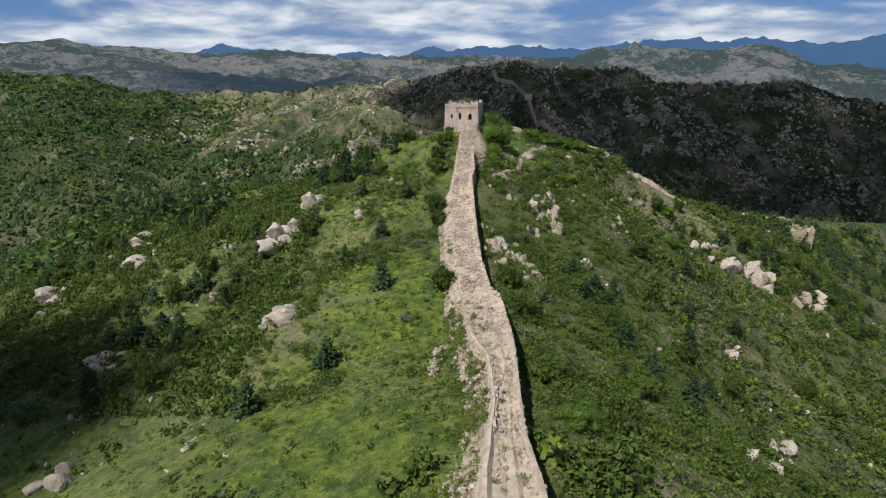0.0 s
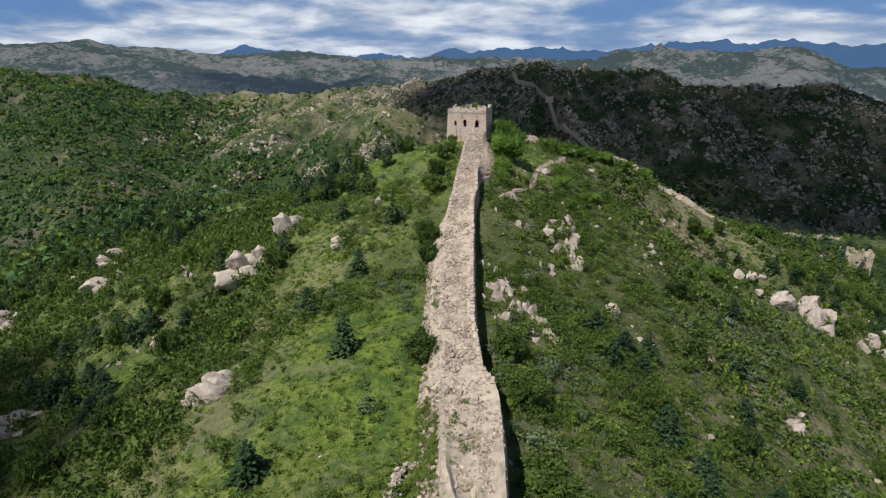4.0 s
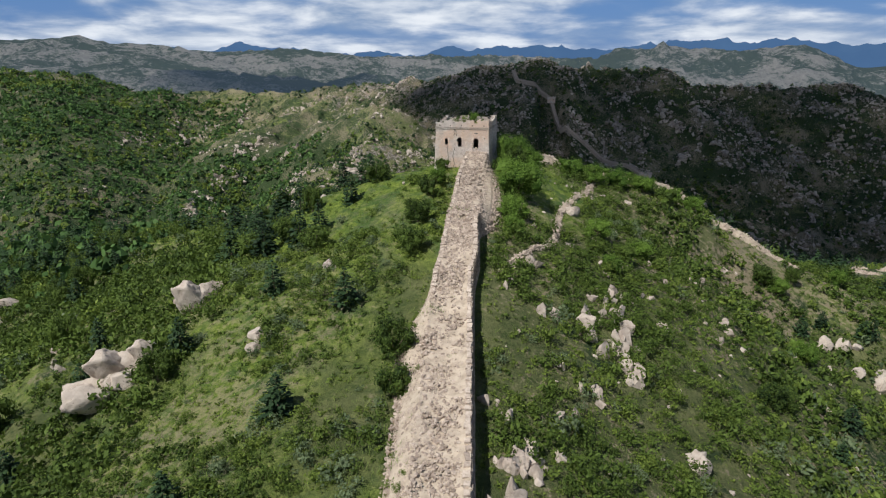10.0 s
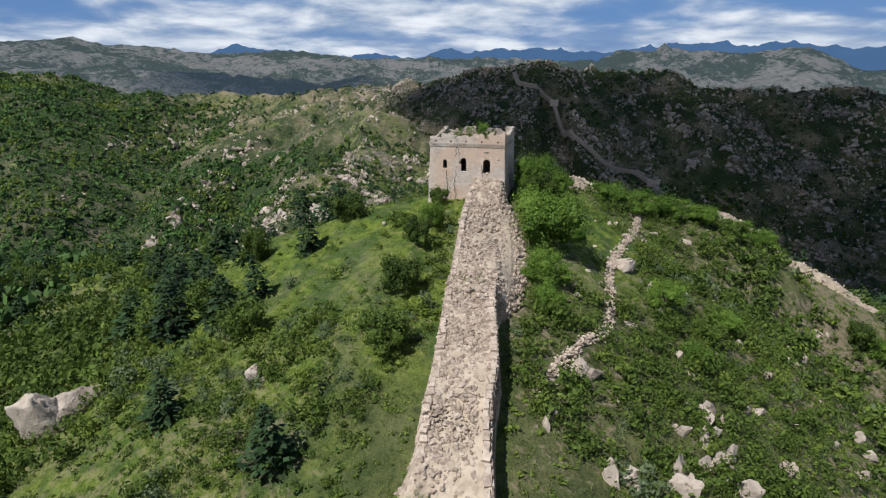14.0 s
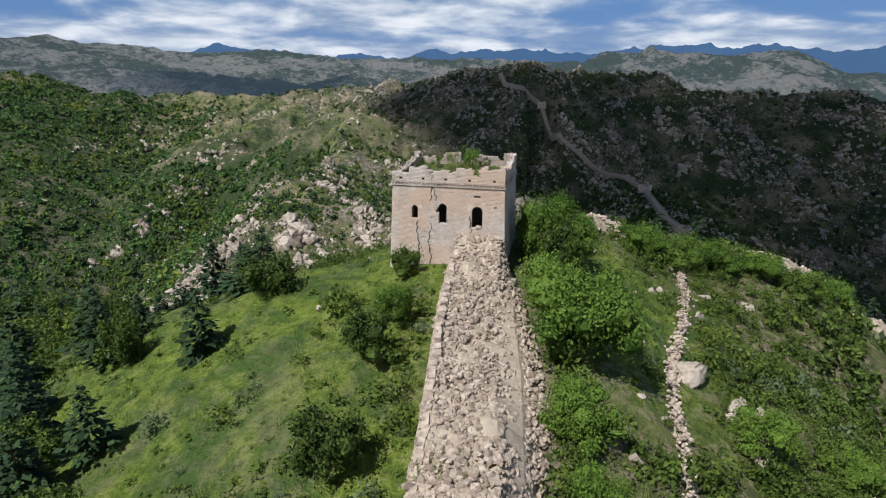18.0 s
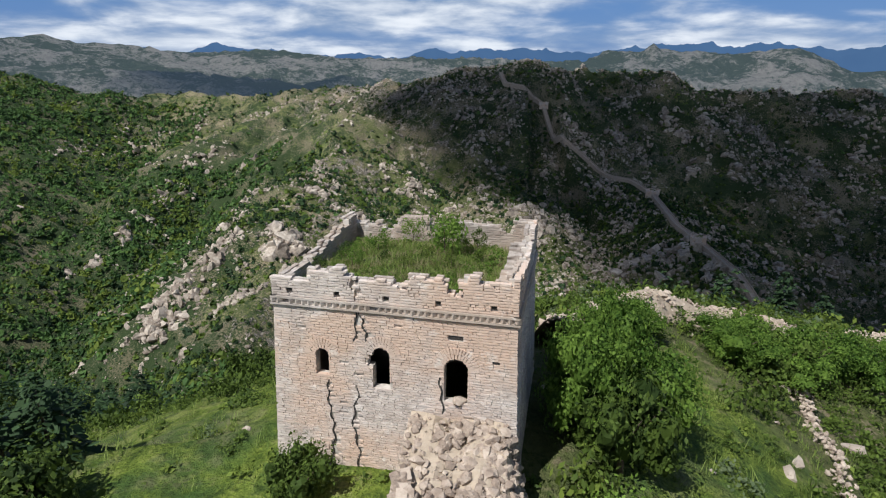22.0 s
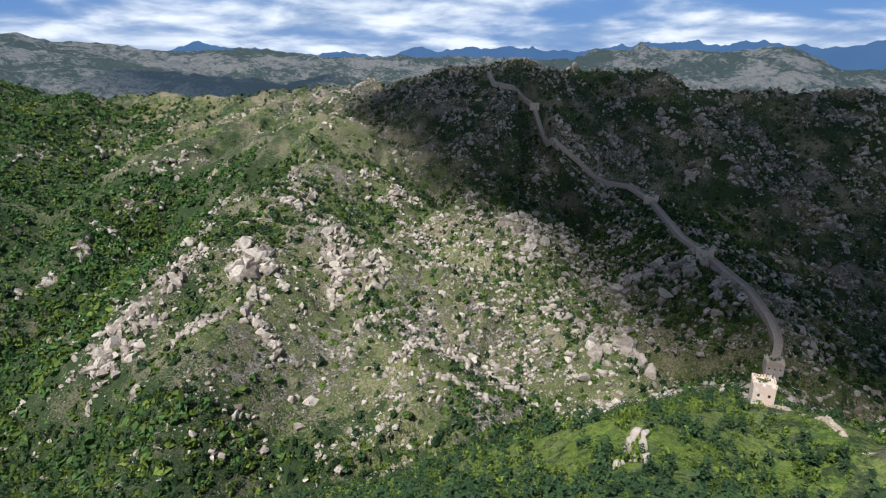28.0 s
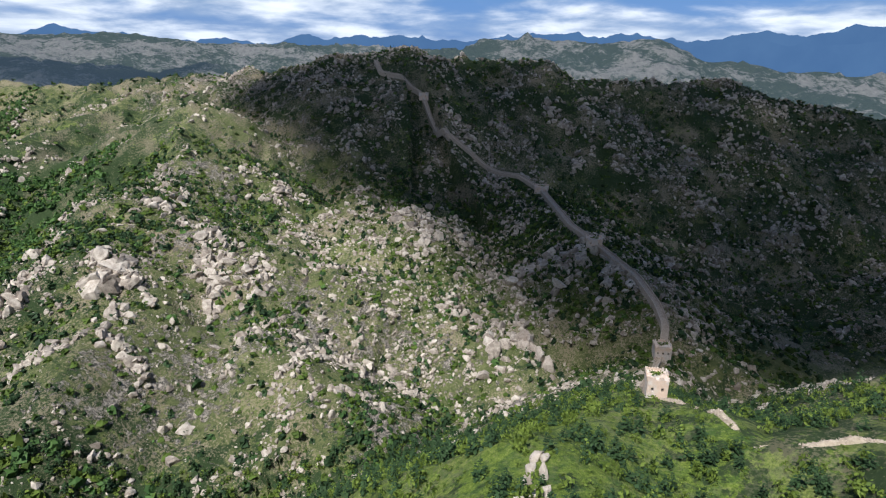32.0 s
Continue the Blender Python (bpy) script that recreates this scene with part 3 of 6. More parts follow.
def joined(shapes):
    vs, fs, start = [], [], 0
    for v, f in shapes:
        vs.append(v)
        fs.append(f + start)
        start += len(v)
    return np.concatenate(vs), np.concatenate(fs)


def boxes(rows, worn=0.0):
    """Boxes from rows of centre (3), half sizes (3) and a turn about z: eight corners and six quads each; worn: corners knocked about."""
    rows = np.asarray(rows, float)
    unit = np.array([(x, y, z) for z in (-1, 1) for x, y in ((-1, -1), (1, -1), (1, 1), (-1, 1))], float)
    quads = np.array([(0, 3, 2, 1), (4, 5, 6, 7), (0, 1, 5, 4), (1, 2, 6, 5), (2, 3, 7, 6), (3, 0, 4, 7)])
    p = unit[None] * rows[:, None, 3:6]
    if worn:
        p = p + rng(len(rows) + int(1000 * abs(rows[0, 3]))).normal(size=p.shape) * (worn, worn, worn * 0.6)
    c, s = np.cos(rows[:, 6])[:, None], np.sin(rows[:, 6])[:, None]
    p = np.stack([c * p[..., 0] - s * p[..., 1], s * p[..., 0] + c * p[..., 1], p[..., 2]], -1) + rows[:, None, :3]
    return p.reshape(-1, 3), (quads[None] + np.arange(len(rows))[:, None, None] * 8).reshape(-1, 4)


# ---- the great wall along the ridge ----
# y, left edge, right edge, top at the left, top at the right, spread of fallen rubble at the left and at the right
WALL_PLAN = np.array([
    (-230, -2.0, 3.6, -6.6, -6.8, 3.0, 1.0), (-150, -1.6, 3.5, -8.0, -8.2, 3.8, 1.0), (-141, -1.2, 3.3, -8.3, -8.4, 4.2, 0.9),
    (-136, -0.4, 2.9, -8.6, -8.6, 3.2, 0.6), (-129, 0.5, 3.2, -9.0, -9.0, 2.8, 0.45), (-120, 0.5, 3.8, -9.6, -9.5, 2.6, 0.4),
    (-113, -1.1, 4.1, -10.5, -10.3, 2.4, 0.4), (-106, -1.5, 4.3, -11.6, -11.4, 2.0, 0.5), (-100, -1.9, 4.3, -11.9, -11.7, 2.3, 0.6),
    (-96.8, -2.0, 3.9, -11.6, -11.3, 2.6, 0.6), (-94.5, -1.9, 2.7, -11.2, -10.9, 2.7, 0.5), (-90, -1.9, 2.3, -10.7, -10.3, 2.6, 0.4),
    (-84, -2.5, 1.8, -10.2, -9.6, 2.6, 0.35), (-70, -3.0, 1.7, -8.9, -8.4, 2.7, 0.3), (-60, -3.0, 1.75, -8.1, -7.5, 2.9, 0.3),
    (-55, -3.0, 1.8, -7.5, -6.9, 3.4, 0.3), (-49.5, -3.1, 1.8, -6.4, -5.9, 4.0, 0.3), (-46, -3.1, 1.8, -5.3, -4.7, 1.6, 0.3), (-43, -3.0, 1.8, -4.4, -3.8, 0.5, 0.3),
    (-40, -2.9, 2.0, -3.4, -2.9, 0.45, 0.3),
    (-36, -2.4, 2.6, -2.4, -1.9, 0.45, 0.3), (-28, -1.7, 2.6, 0.6, 0.6, 0.45, 0.3), (-24.5, -1.3, 3.0, 1.6, 0.9, 0.45, 2.6),
    (-17, -0.8, 3.0, 3.0, 1.5, 0.45, 4.0), (-11, -0.4, 3.3, 4.2, 2.6, 0.45, 3.6), (-5, 0.4, 4.3, 5.6, 5.0, 0.45, 2.0), (-0.6, 0.9, 4.7, 6.3, 6.2, 0.45, 0.6)])


def wall_plan(y):
    return [np.interp(y, WALL_PLAN[:, 0], WALL_PLAN[:, k]) for k in range(1, 7)]


def wall_top(x, y):
    l, r, zl, zr, _, _ = wall_plan(y)
    u = np.clip((x - l) / (r - l), 0, 1)
    return zl + (zr - zl) * u - 0.35 * np.sin(np.pi * u) * (y < -28)


FOOT_Y = np.arange(-231.0, 0.5, 0.5)
FOOT_PLAN = wall_plan(FOOT_Y)
FOOT_LEFT = ground_height(FOOT_PLAN[0] - FOOT_PLAN[4], FOOT_Y)[0]
FOOT_RIGHT = ground_height(FOOT_PLAN[1] + FOOT_PLAN[5], FOOT_Y)[0]


def foot(side, y):
    """The ground at the wall's foot."""
    return float(np.interp(y, FOOT_Y, FOOT_RIGHT if side > 0 else FOOT_LEFT))


def build_wall():
    wall = tagged(empty("great_wall", 1, -84, -10), "ruined stone wall with rubble top running along the ridge", "wall")

    def add(name, shape, mat, label="", kind="", smooth=False):
        v, f = shape
        v = v - np.array(wall.location)
        return part(name, mesh_from(name, v, f, mat, smooth), wall, label, kind)

    ys = np.arange(-230, -0.5, 0.55)
    l, r, zl, zr, sl, sr = wall_plan(ys)
    wob = 0.12 * fbm(ys, ys * 0, 3.0, 3, 31)
    l, r = l + wob, r + 0.08 * fbm(ys, ys * 0 + 9, 2.5, 3, 32)
    gl, gr = ground_height(l - sl, ys)[0], ground_height(r + sr, ys)[0]
    us = np.linspace(0, 1, 13)
    cols = [np.stack([l - sl - 0.3, ys, gl - 1.2], -1), np.stack([l - sl * np.where(ys > -98, 0.58, 0.34), ys, np.where(ys > -98, (gl + zl) / 2, gl * 0.58 + zl * 0.42) + 0.25 * fbm(ys, ys * 0, 1.7, 3, 33)], -1)]
    for u in us:
        x = l + (r - l) * u
        z = wall_top(x, ys) + 0.26 * fbm(x, ys, 2.4, 3, 34) + 0.14 * fbm(x, ys, 0.7, 2, 35) + np.where(ys > -30, 0.3 * fbm(x, ys, 1.1, 3, 39), 0)
        z = z + np.where(ys < -108, 0.55 * (np.exp(-((u - 0.06) / 0.07) ** 2) + np.exp(-((u - 0.94) / 0.08) ** 2) + 0.6 * np.exp(-((u - 0.55) / 0.06) ** 2)) * np.clip(0.75 + 0.8 * fbm(ys, ys * 0 + u, 6, 2, 36), 0, 1), 0)
        cols.append(np.stack([x, ys, z], -1))
    cols += [np.stack([r + sr * 0.5, ys, (gr + zr) / 2 + np.where(sr > 1, 0.3, 0)], -1), np.stack([r + sr + 0.3, ys, gr - 1.2], -1)]
    v = np.stack(cols, 1)
    n, c = v.shape[:2]
    i = np.arange((n - 1) * (c - 1))
    a = i // (c - 1) * c + i % (c - 1)
    add("wall_core", (v.reshape(-1, 3), np.stack([a, a + 1, a + c + 1, a + c], -1)), MORTAR, "packed rubble and lime core")
    g = rng(41)
    # faces laid in rough courses
    for name, side, lo, hi in (("east_face_stones", 1, -96, -26), ("west_face_stones", -1, -44, -1)):
        rows = []
        y = lo
        while y < hi:
            k = wall_plan(y)
            edge, top, out = (k[1], k[3], k[5]) if side > 0 else (k[0], k[2], k[4])
            base = foot(side, y)
            z = top - 0.1
            length = g.uniform(0.35, 0.75)
            while z > base - 0.2:
                course = g.uniform(0.16, 0.30)
                lean = (top - z) / max(top - base, 0.5) * out
                rows.append((edge + side * (lean - 0.08 + g.uniform(-0.03, 0.04)), y + g.uniform(-0.08, 0.08), z - course / 2, 0.16, length * g.uniform(0.42, 0.49), course * 0.46, g.normal() * 0.04))
                z -= course
            y += length
        add(name, boxes(rows), RUBBLE, "coursed field stones of the wall face", "stuff")
    # coping along the edges
    shapes = [mesh_from("coping_stone", *boxes([(0, 0, 0, 0.22 * w, 0.40 * d, 0.13, 0)]), RUBBLE) for w, d in ((1, 1), (1.3, 0.8), (0.9, 1.25), (1.15, 0.65))]
    for side, lo, hi in ((1, -97, -25.5), (-1, -44, -3), (1, -143, -112), (-1, -143, -118)):
        y = lo
        while y < hi:
            k = wall_plan(y)
            x = k[1] - 0.28 if side > 0 else k[0] + 0.28
            top = k[3] if side > 0 else k[2]
            ob = part("coping_stone", shapes[g.randint(4)], wall)
            rise = np.interp((y - 0.5, y + 0.5), WALL_PLAN[:, 0], WALL_PLAN[:, 4 if side > 0 else 3])
            slope = math.degrees(math.atan(rise[1] - rise[0]))
            ob.matrix_basis = Matrix.Translation(Vector((x + g.normal() * 0.05, y, top + 0.03 + g.normal() * 0.04)) - wall.location) @ pose(0, 0, 0, g.normal() * 5 + slope, g.normal() * 5, g.normal() * 7)
            y += g.uniform(0.7, 1.05)
    # loose rubble on the top and the fallen sides
    rocks = [rock_shape(50 + k, 1, 1.0, 6) for k in range(8)]
    n = 36000
    y = np.where(g.rand(n) < 0.66, g.uniform(-150, -28, n), g.uniform(-36, -1, n))
    l, r, zl, zr, sl, sr = wall_plan(y)
    x = l - sl * 0.95 + g.rand(n) * (r - l + (sl + sr) * 0.95)
    fl, fr = np.clip((l - x) / sl, 0, 1), np.clip((x - r) / sr, 0, 1)
    z = np.where(x < l, zl * (1 - fl) + np.interp(y, FOOT_Y, FOOT_LEFT) * fl, np.where(x > r, zr * (1 - fr) + np.interp(y, FOOT_Y, FOOT_RIGHT) * fr, wall_top(x, y)))
    size = np.where(y > -30, 0.06 + 0.32 * g.rand(n) ** 2.6, 0.07 + 0.27 * g.rand(n) ** 2.6)
    worn = fbm(x, y, 3.0, 2, 38) + 0.3 * g.normal(size=n) > np.where(y > -40, -0.5, np.where(y > -104, -0.42 + 0.5 * (x > r - 0.9), 0.0))
    keep = worn & ~((x < l) & (sl < 0.6)) & ~((x > r) & (sr < 0.6))
    add("rubble", scatter(rocks, g, x[keep], y[keep], (z + size * 0.2)[keep], size[keep], 0.5, 0.7), RUBBLE, "loose broken stones on the wall top", "stuff")


# ---- watchtower of brick ----
TURN = -12.0


def tower_frame():
    return pose(0, 0, 0, 0, 0, TURN)


def brick_rows(g, width, z0, z1, top=None, holes=(), cracks=(), course=0.115, length=0.38, batter=0.0, zmid=10.5):
    """Bricks of one face: rows of (u, z, half width, half height), u along the face."""
    out, z, k = [], z0, 0
    while z < z1:
        zc = z + course / 2
        half = width / 2 + batter * (zmid - zc)
        gaps = sorted([(c(zc) - 0.035, c(zc) + 0.035) for c in cracks] + [(a, b) for a, b in (h(zc) for h in holes) if b > a])
        u = -half - g.uniform(0, length) * (k % 2)
        while u < half:
            w = length * g.uniform(0.8, 1.15) * (0.5 if g.rand() < 0.18 else 1)
            a, b = max(u, -half), min(u + w - 0.018, half)
            for lo, hi in gaps:
                if lo <= a and b <= hi:
                    b = a
                elif a < lo < b:
                    b = lo
                elif a < hi < b:
                    a = hi
            if b - a > 0.04 and (top is None or zc + course * 0.5 < top((a + b) / 2)) and g.rand() > 0.006:
                out.append(((a + b) / 2, zc, (b - a) / 2, course / 2 - 0.011))
            u += w
        z += course
        k += 1
    return out


def arch(centre, low, high, half):
    """The opening's span at a height: upright sides and a round head."""
    spring = high - half

    def span(z):
        if z < low or z > high:
            return 0, -1
        h = half if z < spring else math.sqrt(max(half * half - (z - spring) ** 2, 0))
        return centre - h, centre + h
    return span


def jag(seed, low, steps_at):
    """A broken parapet's top: heights by stretches along u, in whole courses."""
    g = rng(seed)
    noise_at = g.normal(size=400) * 0.09

    def top(u):
        h = low
        for a, b, rise in steps_at:
            if a <= u < b:
                h = low + rise
        return h + noise_at[int((u + 10) * 2.3) % 400]
    return top


def build_tower():
    W, D, H = 5.0, 8.8, 10.5
    tower = tagged(empty("watchtower", 0, 0, 0, TURN), "ruined square brick watchtower with arched openings and broken battlements", "tower")

    def add(name, shape, mat, label="", kind=""):
        return part(name, mesh_from(name, *shape, mat), tower, label, kind)

    g = rng(60)
    batter = 0.035
    windows = [arch(-2.95, 7.26, 8.45, 0.29), arch(-0.40, 6.95, 8.75, 0.36), arch(2.68, 6.72, 8.62, 0.48)]
    square = [lambda z, c=c: (c - 0.13, c + 0.13) if 10.78 < z < 11.02 else (0, -1) for c in (-4.25, -2.2, -0.15, 1.95, 4.1)]
    slot = [lambda z: (2.35, 2.95) if 9.42 < z < 9.56 else (0, -1), lambda z: (4.1, 4.4) if 8.55 < z < 8.66 else (0, -1), lambda z: (-1.0 + 0.12 * math.sin(z * 13), -0.5) if 7.86 < z < 8.82 else (0, -1), lambda z: (-0.1, 0.08) if 7.0 < z < 7.35 else (0, -1),
            lambda z: (2.58, 2.76) if 8.6 < z < 8.85 else (0, -1), lambda z: (-3.08, -2.98) if 8.4 < z < 8.62 else (0, -1)]
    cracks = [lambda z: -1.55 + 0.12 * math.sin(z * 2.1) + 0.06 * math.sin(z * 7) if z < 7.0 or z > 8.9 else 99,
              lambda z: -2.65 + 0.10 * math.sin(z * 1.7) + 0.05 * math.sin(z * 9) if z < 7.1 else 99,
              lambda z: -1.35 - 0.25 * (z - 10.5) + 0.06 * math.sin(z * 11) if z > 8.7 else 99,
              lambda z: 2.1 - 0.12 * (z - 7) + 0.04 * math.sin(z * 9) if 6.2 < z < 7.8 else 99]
    tops = {"front": jag(61, 11.55, ((-6, -3.3, -0.15), (-3.3, -1.95, 0.42), (-1.95, -1.45, 0.05), (-0.9, 0.0, 0.26), (0.0, 0.35, 0.0), (0.7, 2.3, 0.30), (2.3, 2.75, -0.15), (2.75, 4.4, 0.45), (4.4, 6, 0.3))),
            "right": jag(62, 11.7, ((-6, -3.2, 0.4), (-3.2, -1.6, 0.15), (-1.6, 0.6, -0.05), (0.6, 2.4, 0.2), (2.4, 6, 0.55))),
            "back": jag(63, 11.45, ((-6, -3.9, 0.75), (-3.9, -3.2, 0.1), (-3.2, -1.0, 0.5), (-1.0, 0.6, -0.05), (0.6, 2.2, 0.7), (2.2, 3.2, 0.1), (3.2, 6, 0.3))),
            "left": jag(64, 11.45, ((-6, -3.0, 0.75), (-3.0, -1.6, 0.45), (-1.6, 0.0, 0.25), (0.0, 1.6, 0.0), (1.6, 6, -0.1)))}
    # each face: half width, origin, direction along, direction out
    faces = {"front": (W, (0, 0), (1, 0), (0, -1)), "right": (D / 2, (W, D / 2), (0, 1), (1, 0)),
             "back": (W, (0, D), (-1, 0), (0, 1)), "left": (D / 2, (-W, D / 2), (0, -1), (-1, 0))}

    def placed(rows, face, depth=0.11, proud=0.0, inner=0.0, lean=True):
        half, (ox, oy), (ax, ay), (nx, ny) = faces[face]
        turn = math.atan2(ay, ax)
        out = []
        for u, z, w, h in rows:
            push = proud + g.uniform(-0.012, 0.014) + (batter * (H - z) if lean and z < H else 0) - depth - inner
            out.append((ox + ax * u + nx * push, oy + ay * u + ny * push, z, w, depth, h, turn))
        return out

    # walls behind the bricks, pierced by the openings
    for face, (half, (ox, oy), (ax, ay), (nx, ny)) in faces.items():
        holes = windows if face == "front" else ()
        cut_u = sorted({-half + (0.02 if holes else 0.3), half - (0.02 if holes else 0.3), *[e for h in holes for e in h(7.3 if h(7.3)[1] > h(7.3)[0] else 8)], *((-1.0,) if holes else ())})
        cut_z = [-1.5, 0, 1, 2, 3, 4, 5, 6, 6.72, 6.95, 7.26, 7.9, 8.45, 8.62, 8.75, 9.5, 10.4] if holes else [-1.5, 0, 1, 2, 3, 4, 5, 6, 7, 8, 9, 10.4]
        rows = []
        for a, b in zip(cut_u, cut_u[1:]):
            for c, d in zip(cut_z, cut_z[1:]):
                m, z = (a + b) / 2, (c + d) / 2
                inside = any(lo < m < hi and bottom < z < high for lo, hi, bottom, high in ((-3.24, -2.66, 7.26, 8.45), (-0.76, -0.04, 6.95, 8.75), (-1.0, -0.76, 7.9, 8.62), (2.2, 3.16, 6.72, 8.62))) if holes else False
                if not inside:
                    deep = 0.18 if holes else 0.44
                    push = batter * (H - z) - 0.065 - deep
                    rows.append((ox + ax * m + nx * push, oy + ay * m + ny * push, z, (b - a) / 2, deep, (d - c) / 2, math.atan2(ay, ax)))
        u = -half + 0.3
        while u < half - 0.3:
            h = tops[face](u + 0.2) - 0.16
            rows.append((ox + ax * (u + 0.2) - nx * 0.28, oy + ay * (u + 0.2) - ny * 0.28, (10.4 + h) / 2, 0.2, 0.15, (h - 10.4) / 2, math.atan2(ay, ax)))
            u += 0.4
        add("wall_core", boxes(rows), LIME, "pale mortared wall behind the brick face", "stuff")
    lower, near = [], []
    for face in ("front", "right"):
        half = faces[face][0]
        holes = windows + slot if face == "front" else []
        lines = cracks if face == "front" else []
        lower += placed(brick_rows(g, half * 2, 2.7, 10.2, None, holes, lines, batter=batter), face)
        if lines:
            # cracks: near black strips just behind the brick face paint their depth
            crack_strips = [(c(z), z, 0.03, 0.03) for c in lines for z in np.arange(2.0, 10.2, 0.06) if abs(c(z)) < 5]
            # holes: shallow near black blocks paint the shade inside them
            for c, z, w, h in ((2.65, 9.49, 0.30, 0.07), (4.25, 8.605, 0.15, 0.055), (2.67, 8.72, 0.09, 0.12), (-3.03, 8.5, 0.05, 0.1)):
                add("niche", boxes(placed([(c, z, w, h)], face, 0.03, -0.035)), VOID_SHADE, "small hollow in the brickwork, shade painted as a dark block")
            for c in (-4.25, -2.2, -0.15, 1.95, 4.1):
                add("drain_hole", boxes(placed([(c, 10.9, 0.12, 0.11)], face, 0.03, -0.07)), VOID_SHADE, "square parapet drain hole, shade painted as a dark block")
            add("crack", boxes(placed(crack_strips, face, 0.02, -0.008)), VOID_SHADE, "brickwork crack with its shade painted as a near black strip", "stuff")
        near += placed(brick_rows(g, half * 2 + 0.06, 10.62, 12.4, tops[face], square if face == "front" else [], cracks[2:3] if face == "front" else [], length=0.40), face, proud=0.02)
    stones = []
    for face in ("front", "right", "left"):
        stones += placed(brick_rows(g, faces[face][0] * 2, -0.6, 2.68, None, (), cracks[:2] if face == "front" else (), course=0.36, length=0.75, batter=batter), face, 0.14, 0.02)
    add("brickwork", boxes(lower, 0.004), BRICK, "weathered grey and tan brick courses", "stuff")
    add("base_blocks", boxes(stones, 0.006), BRICK, "large dressed stone base courses", "stuff")
    inside = []
    for face in ("left", "back", "right", "front"):
        half = faces[face][0] - 0.42
        inside += placed(brick_rows(g, half * 2, 10.5, 12.4, tops[face], length=0.36), face, 0.10, 0, 0.30, False)
    for face in ("left", "back"):
        inside += placed(brick_rows(g, faces[face][0] * 2 + 0.06, 10.62, 12.4, tops[face], length=0.40), face, proud=0.02)
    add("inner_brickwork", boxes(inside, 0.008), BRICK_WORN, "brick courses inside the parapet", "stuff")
    order = sorted(near, key=lambda q: q[1])
    meshes = {}
    for row in order[:300]:
        key = (round(row[3] / 0.03), round(row[5] / 0.01))
        if key not in meshes:
            meshes[key] = mesh_from("brick", *boxes([(0, 0, 0, row[3], row[4], row[5], 0)], 0.006), BRICK)
        ob = part("brick", meshes[key], tower)
        ob.matrix_basis = pose(row[0], row[1], row[2], 0, 0, math.degrees(row[6]))
    add("parapet_brickwork", boxes(order[300:], 0.006), BRICK, "broken brick parapet", "stuff")
    # cornice: a flat course, a course of bricks set cornerwise, a flat course
    for face in faces:
        half = faces[face][0]
        flat = [(0, z, half + 0.10, 0.045) for z in (10.28, 10.56)]
        teeth = [(u, 10.42, 0.10, 0.075) for u in np.arange(-half, half + 0.01, 0.27) if g.rand() > 0.06]
        rows = placed(flat, face, 0.12, 0.10) + [(*q[:6], q[6] + 0.78) for q in placed(teeth, face, 0.10, 0.09)]
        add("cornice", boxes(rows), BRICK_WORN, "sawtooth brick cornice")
    # brick rings round the arched heads
    for c, spring, rad in ((-2.95, 8.16, 0.29), (-0.40, 8.39, 0.36), (2.68, 8.14, 0.48)):
        for ring, extra in ((0, 0.13), (1, 0.37)):
            count = int(math.pi * (rad + extra) / 0.12)
            v, f = [], []
            for k in range(count):
                a = math.pi * (k + 0.5) / count
                box, quads = boxes([(0, 0, 0, 0.045, 0.08, 0.115, 0)])
                turn = Matrix.Rotation(math.pi / 2 - a, 3, "Y")
                v.append(box @ np.array(turn).T + (c + math.cos(a) * (rad + extra), 0.075 - batter * (H - spring) - g.uniform(0, 0.012), spring + math.sin(a) * (rad + extra)))
                f.append(quads + 8 * k)
            add("arch_ring", (np.concatenate(v), np.concatenate(f)), BRICK, "brick ring over an arched opening", "stuff")
    sill = rock_shape(70, 2, 1.0)
    add("sill_block", (sill[0] * (0.42, 0.3, 0.22) + (2.75, -0.1, 6.75), sill[1]), RUBBLE, "pale broken door sill")
    # floor of earth on top, and the dark room below
    xs, ys = np.linspace(-W + 0.42, W - 0.42, 30), np.linspace(0.42, D - 0.42, 28)
    gx, gy = np.meshgrid(xs, ys)
    gz = 10.62 + 0.2 * fbm(gx, gy, 2.5, 3, 71) + 0.45 * np.exp(-((gx + 0.3) ** 2 + (gy - 4.5) ** 2) / 9)
    i = np.arange(27 * 29)
    a = i // 29 * 30 + i % 29
    roof = mesh_from("roof_earth", np.stack([gx, gy, gz], -1).reshape(-1, 3), np.stack([a, a + 1, a + 31, a + 30], -1), GROUND, True)
    roof.attributes.new("lush", "FLOAT", "POINT").data.foreach_set("value", np.full(840, 0.55, np.float32))
    part("roof_earth", roof, tower, "earth and grass on the tower top")
    add("floor_slab", boxes([(0, D / 2, 10.55, W - 0.5, D / 2 - 0.5, 0.12, 0)]), MORTAR, "roof slab")
    # a stub of masonry inside the east parapet
    block = []
    for y in np.arange(2.2, D - 0.5, 0.34):
        top = 11.42 + 0.18 * math.sin(y * 2.3) + g.normal() * 0.08 - (0.7 if 3.0 < y < 3.9 else 0)
        for x in (W - 0.55, W - 0.88):
            for z in np.arange(10.55, top - (0.0 if x > W - 1 else 0.12), 0.115):
                block.append((x + g.normal() * 0.02, y + g.normal() * 0.02, z, 0.165, 0.16, 0.05, g.normal() * 0.05))
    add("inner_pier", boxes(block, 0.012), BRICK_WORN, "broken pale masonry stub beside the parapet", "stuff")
    return tower


build_wall()
build_tower()


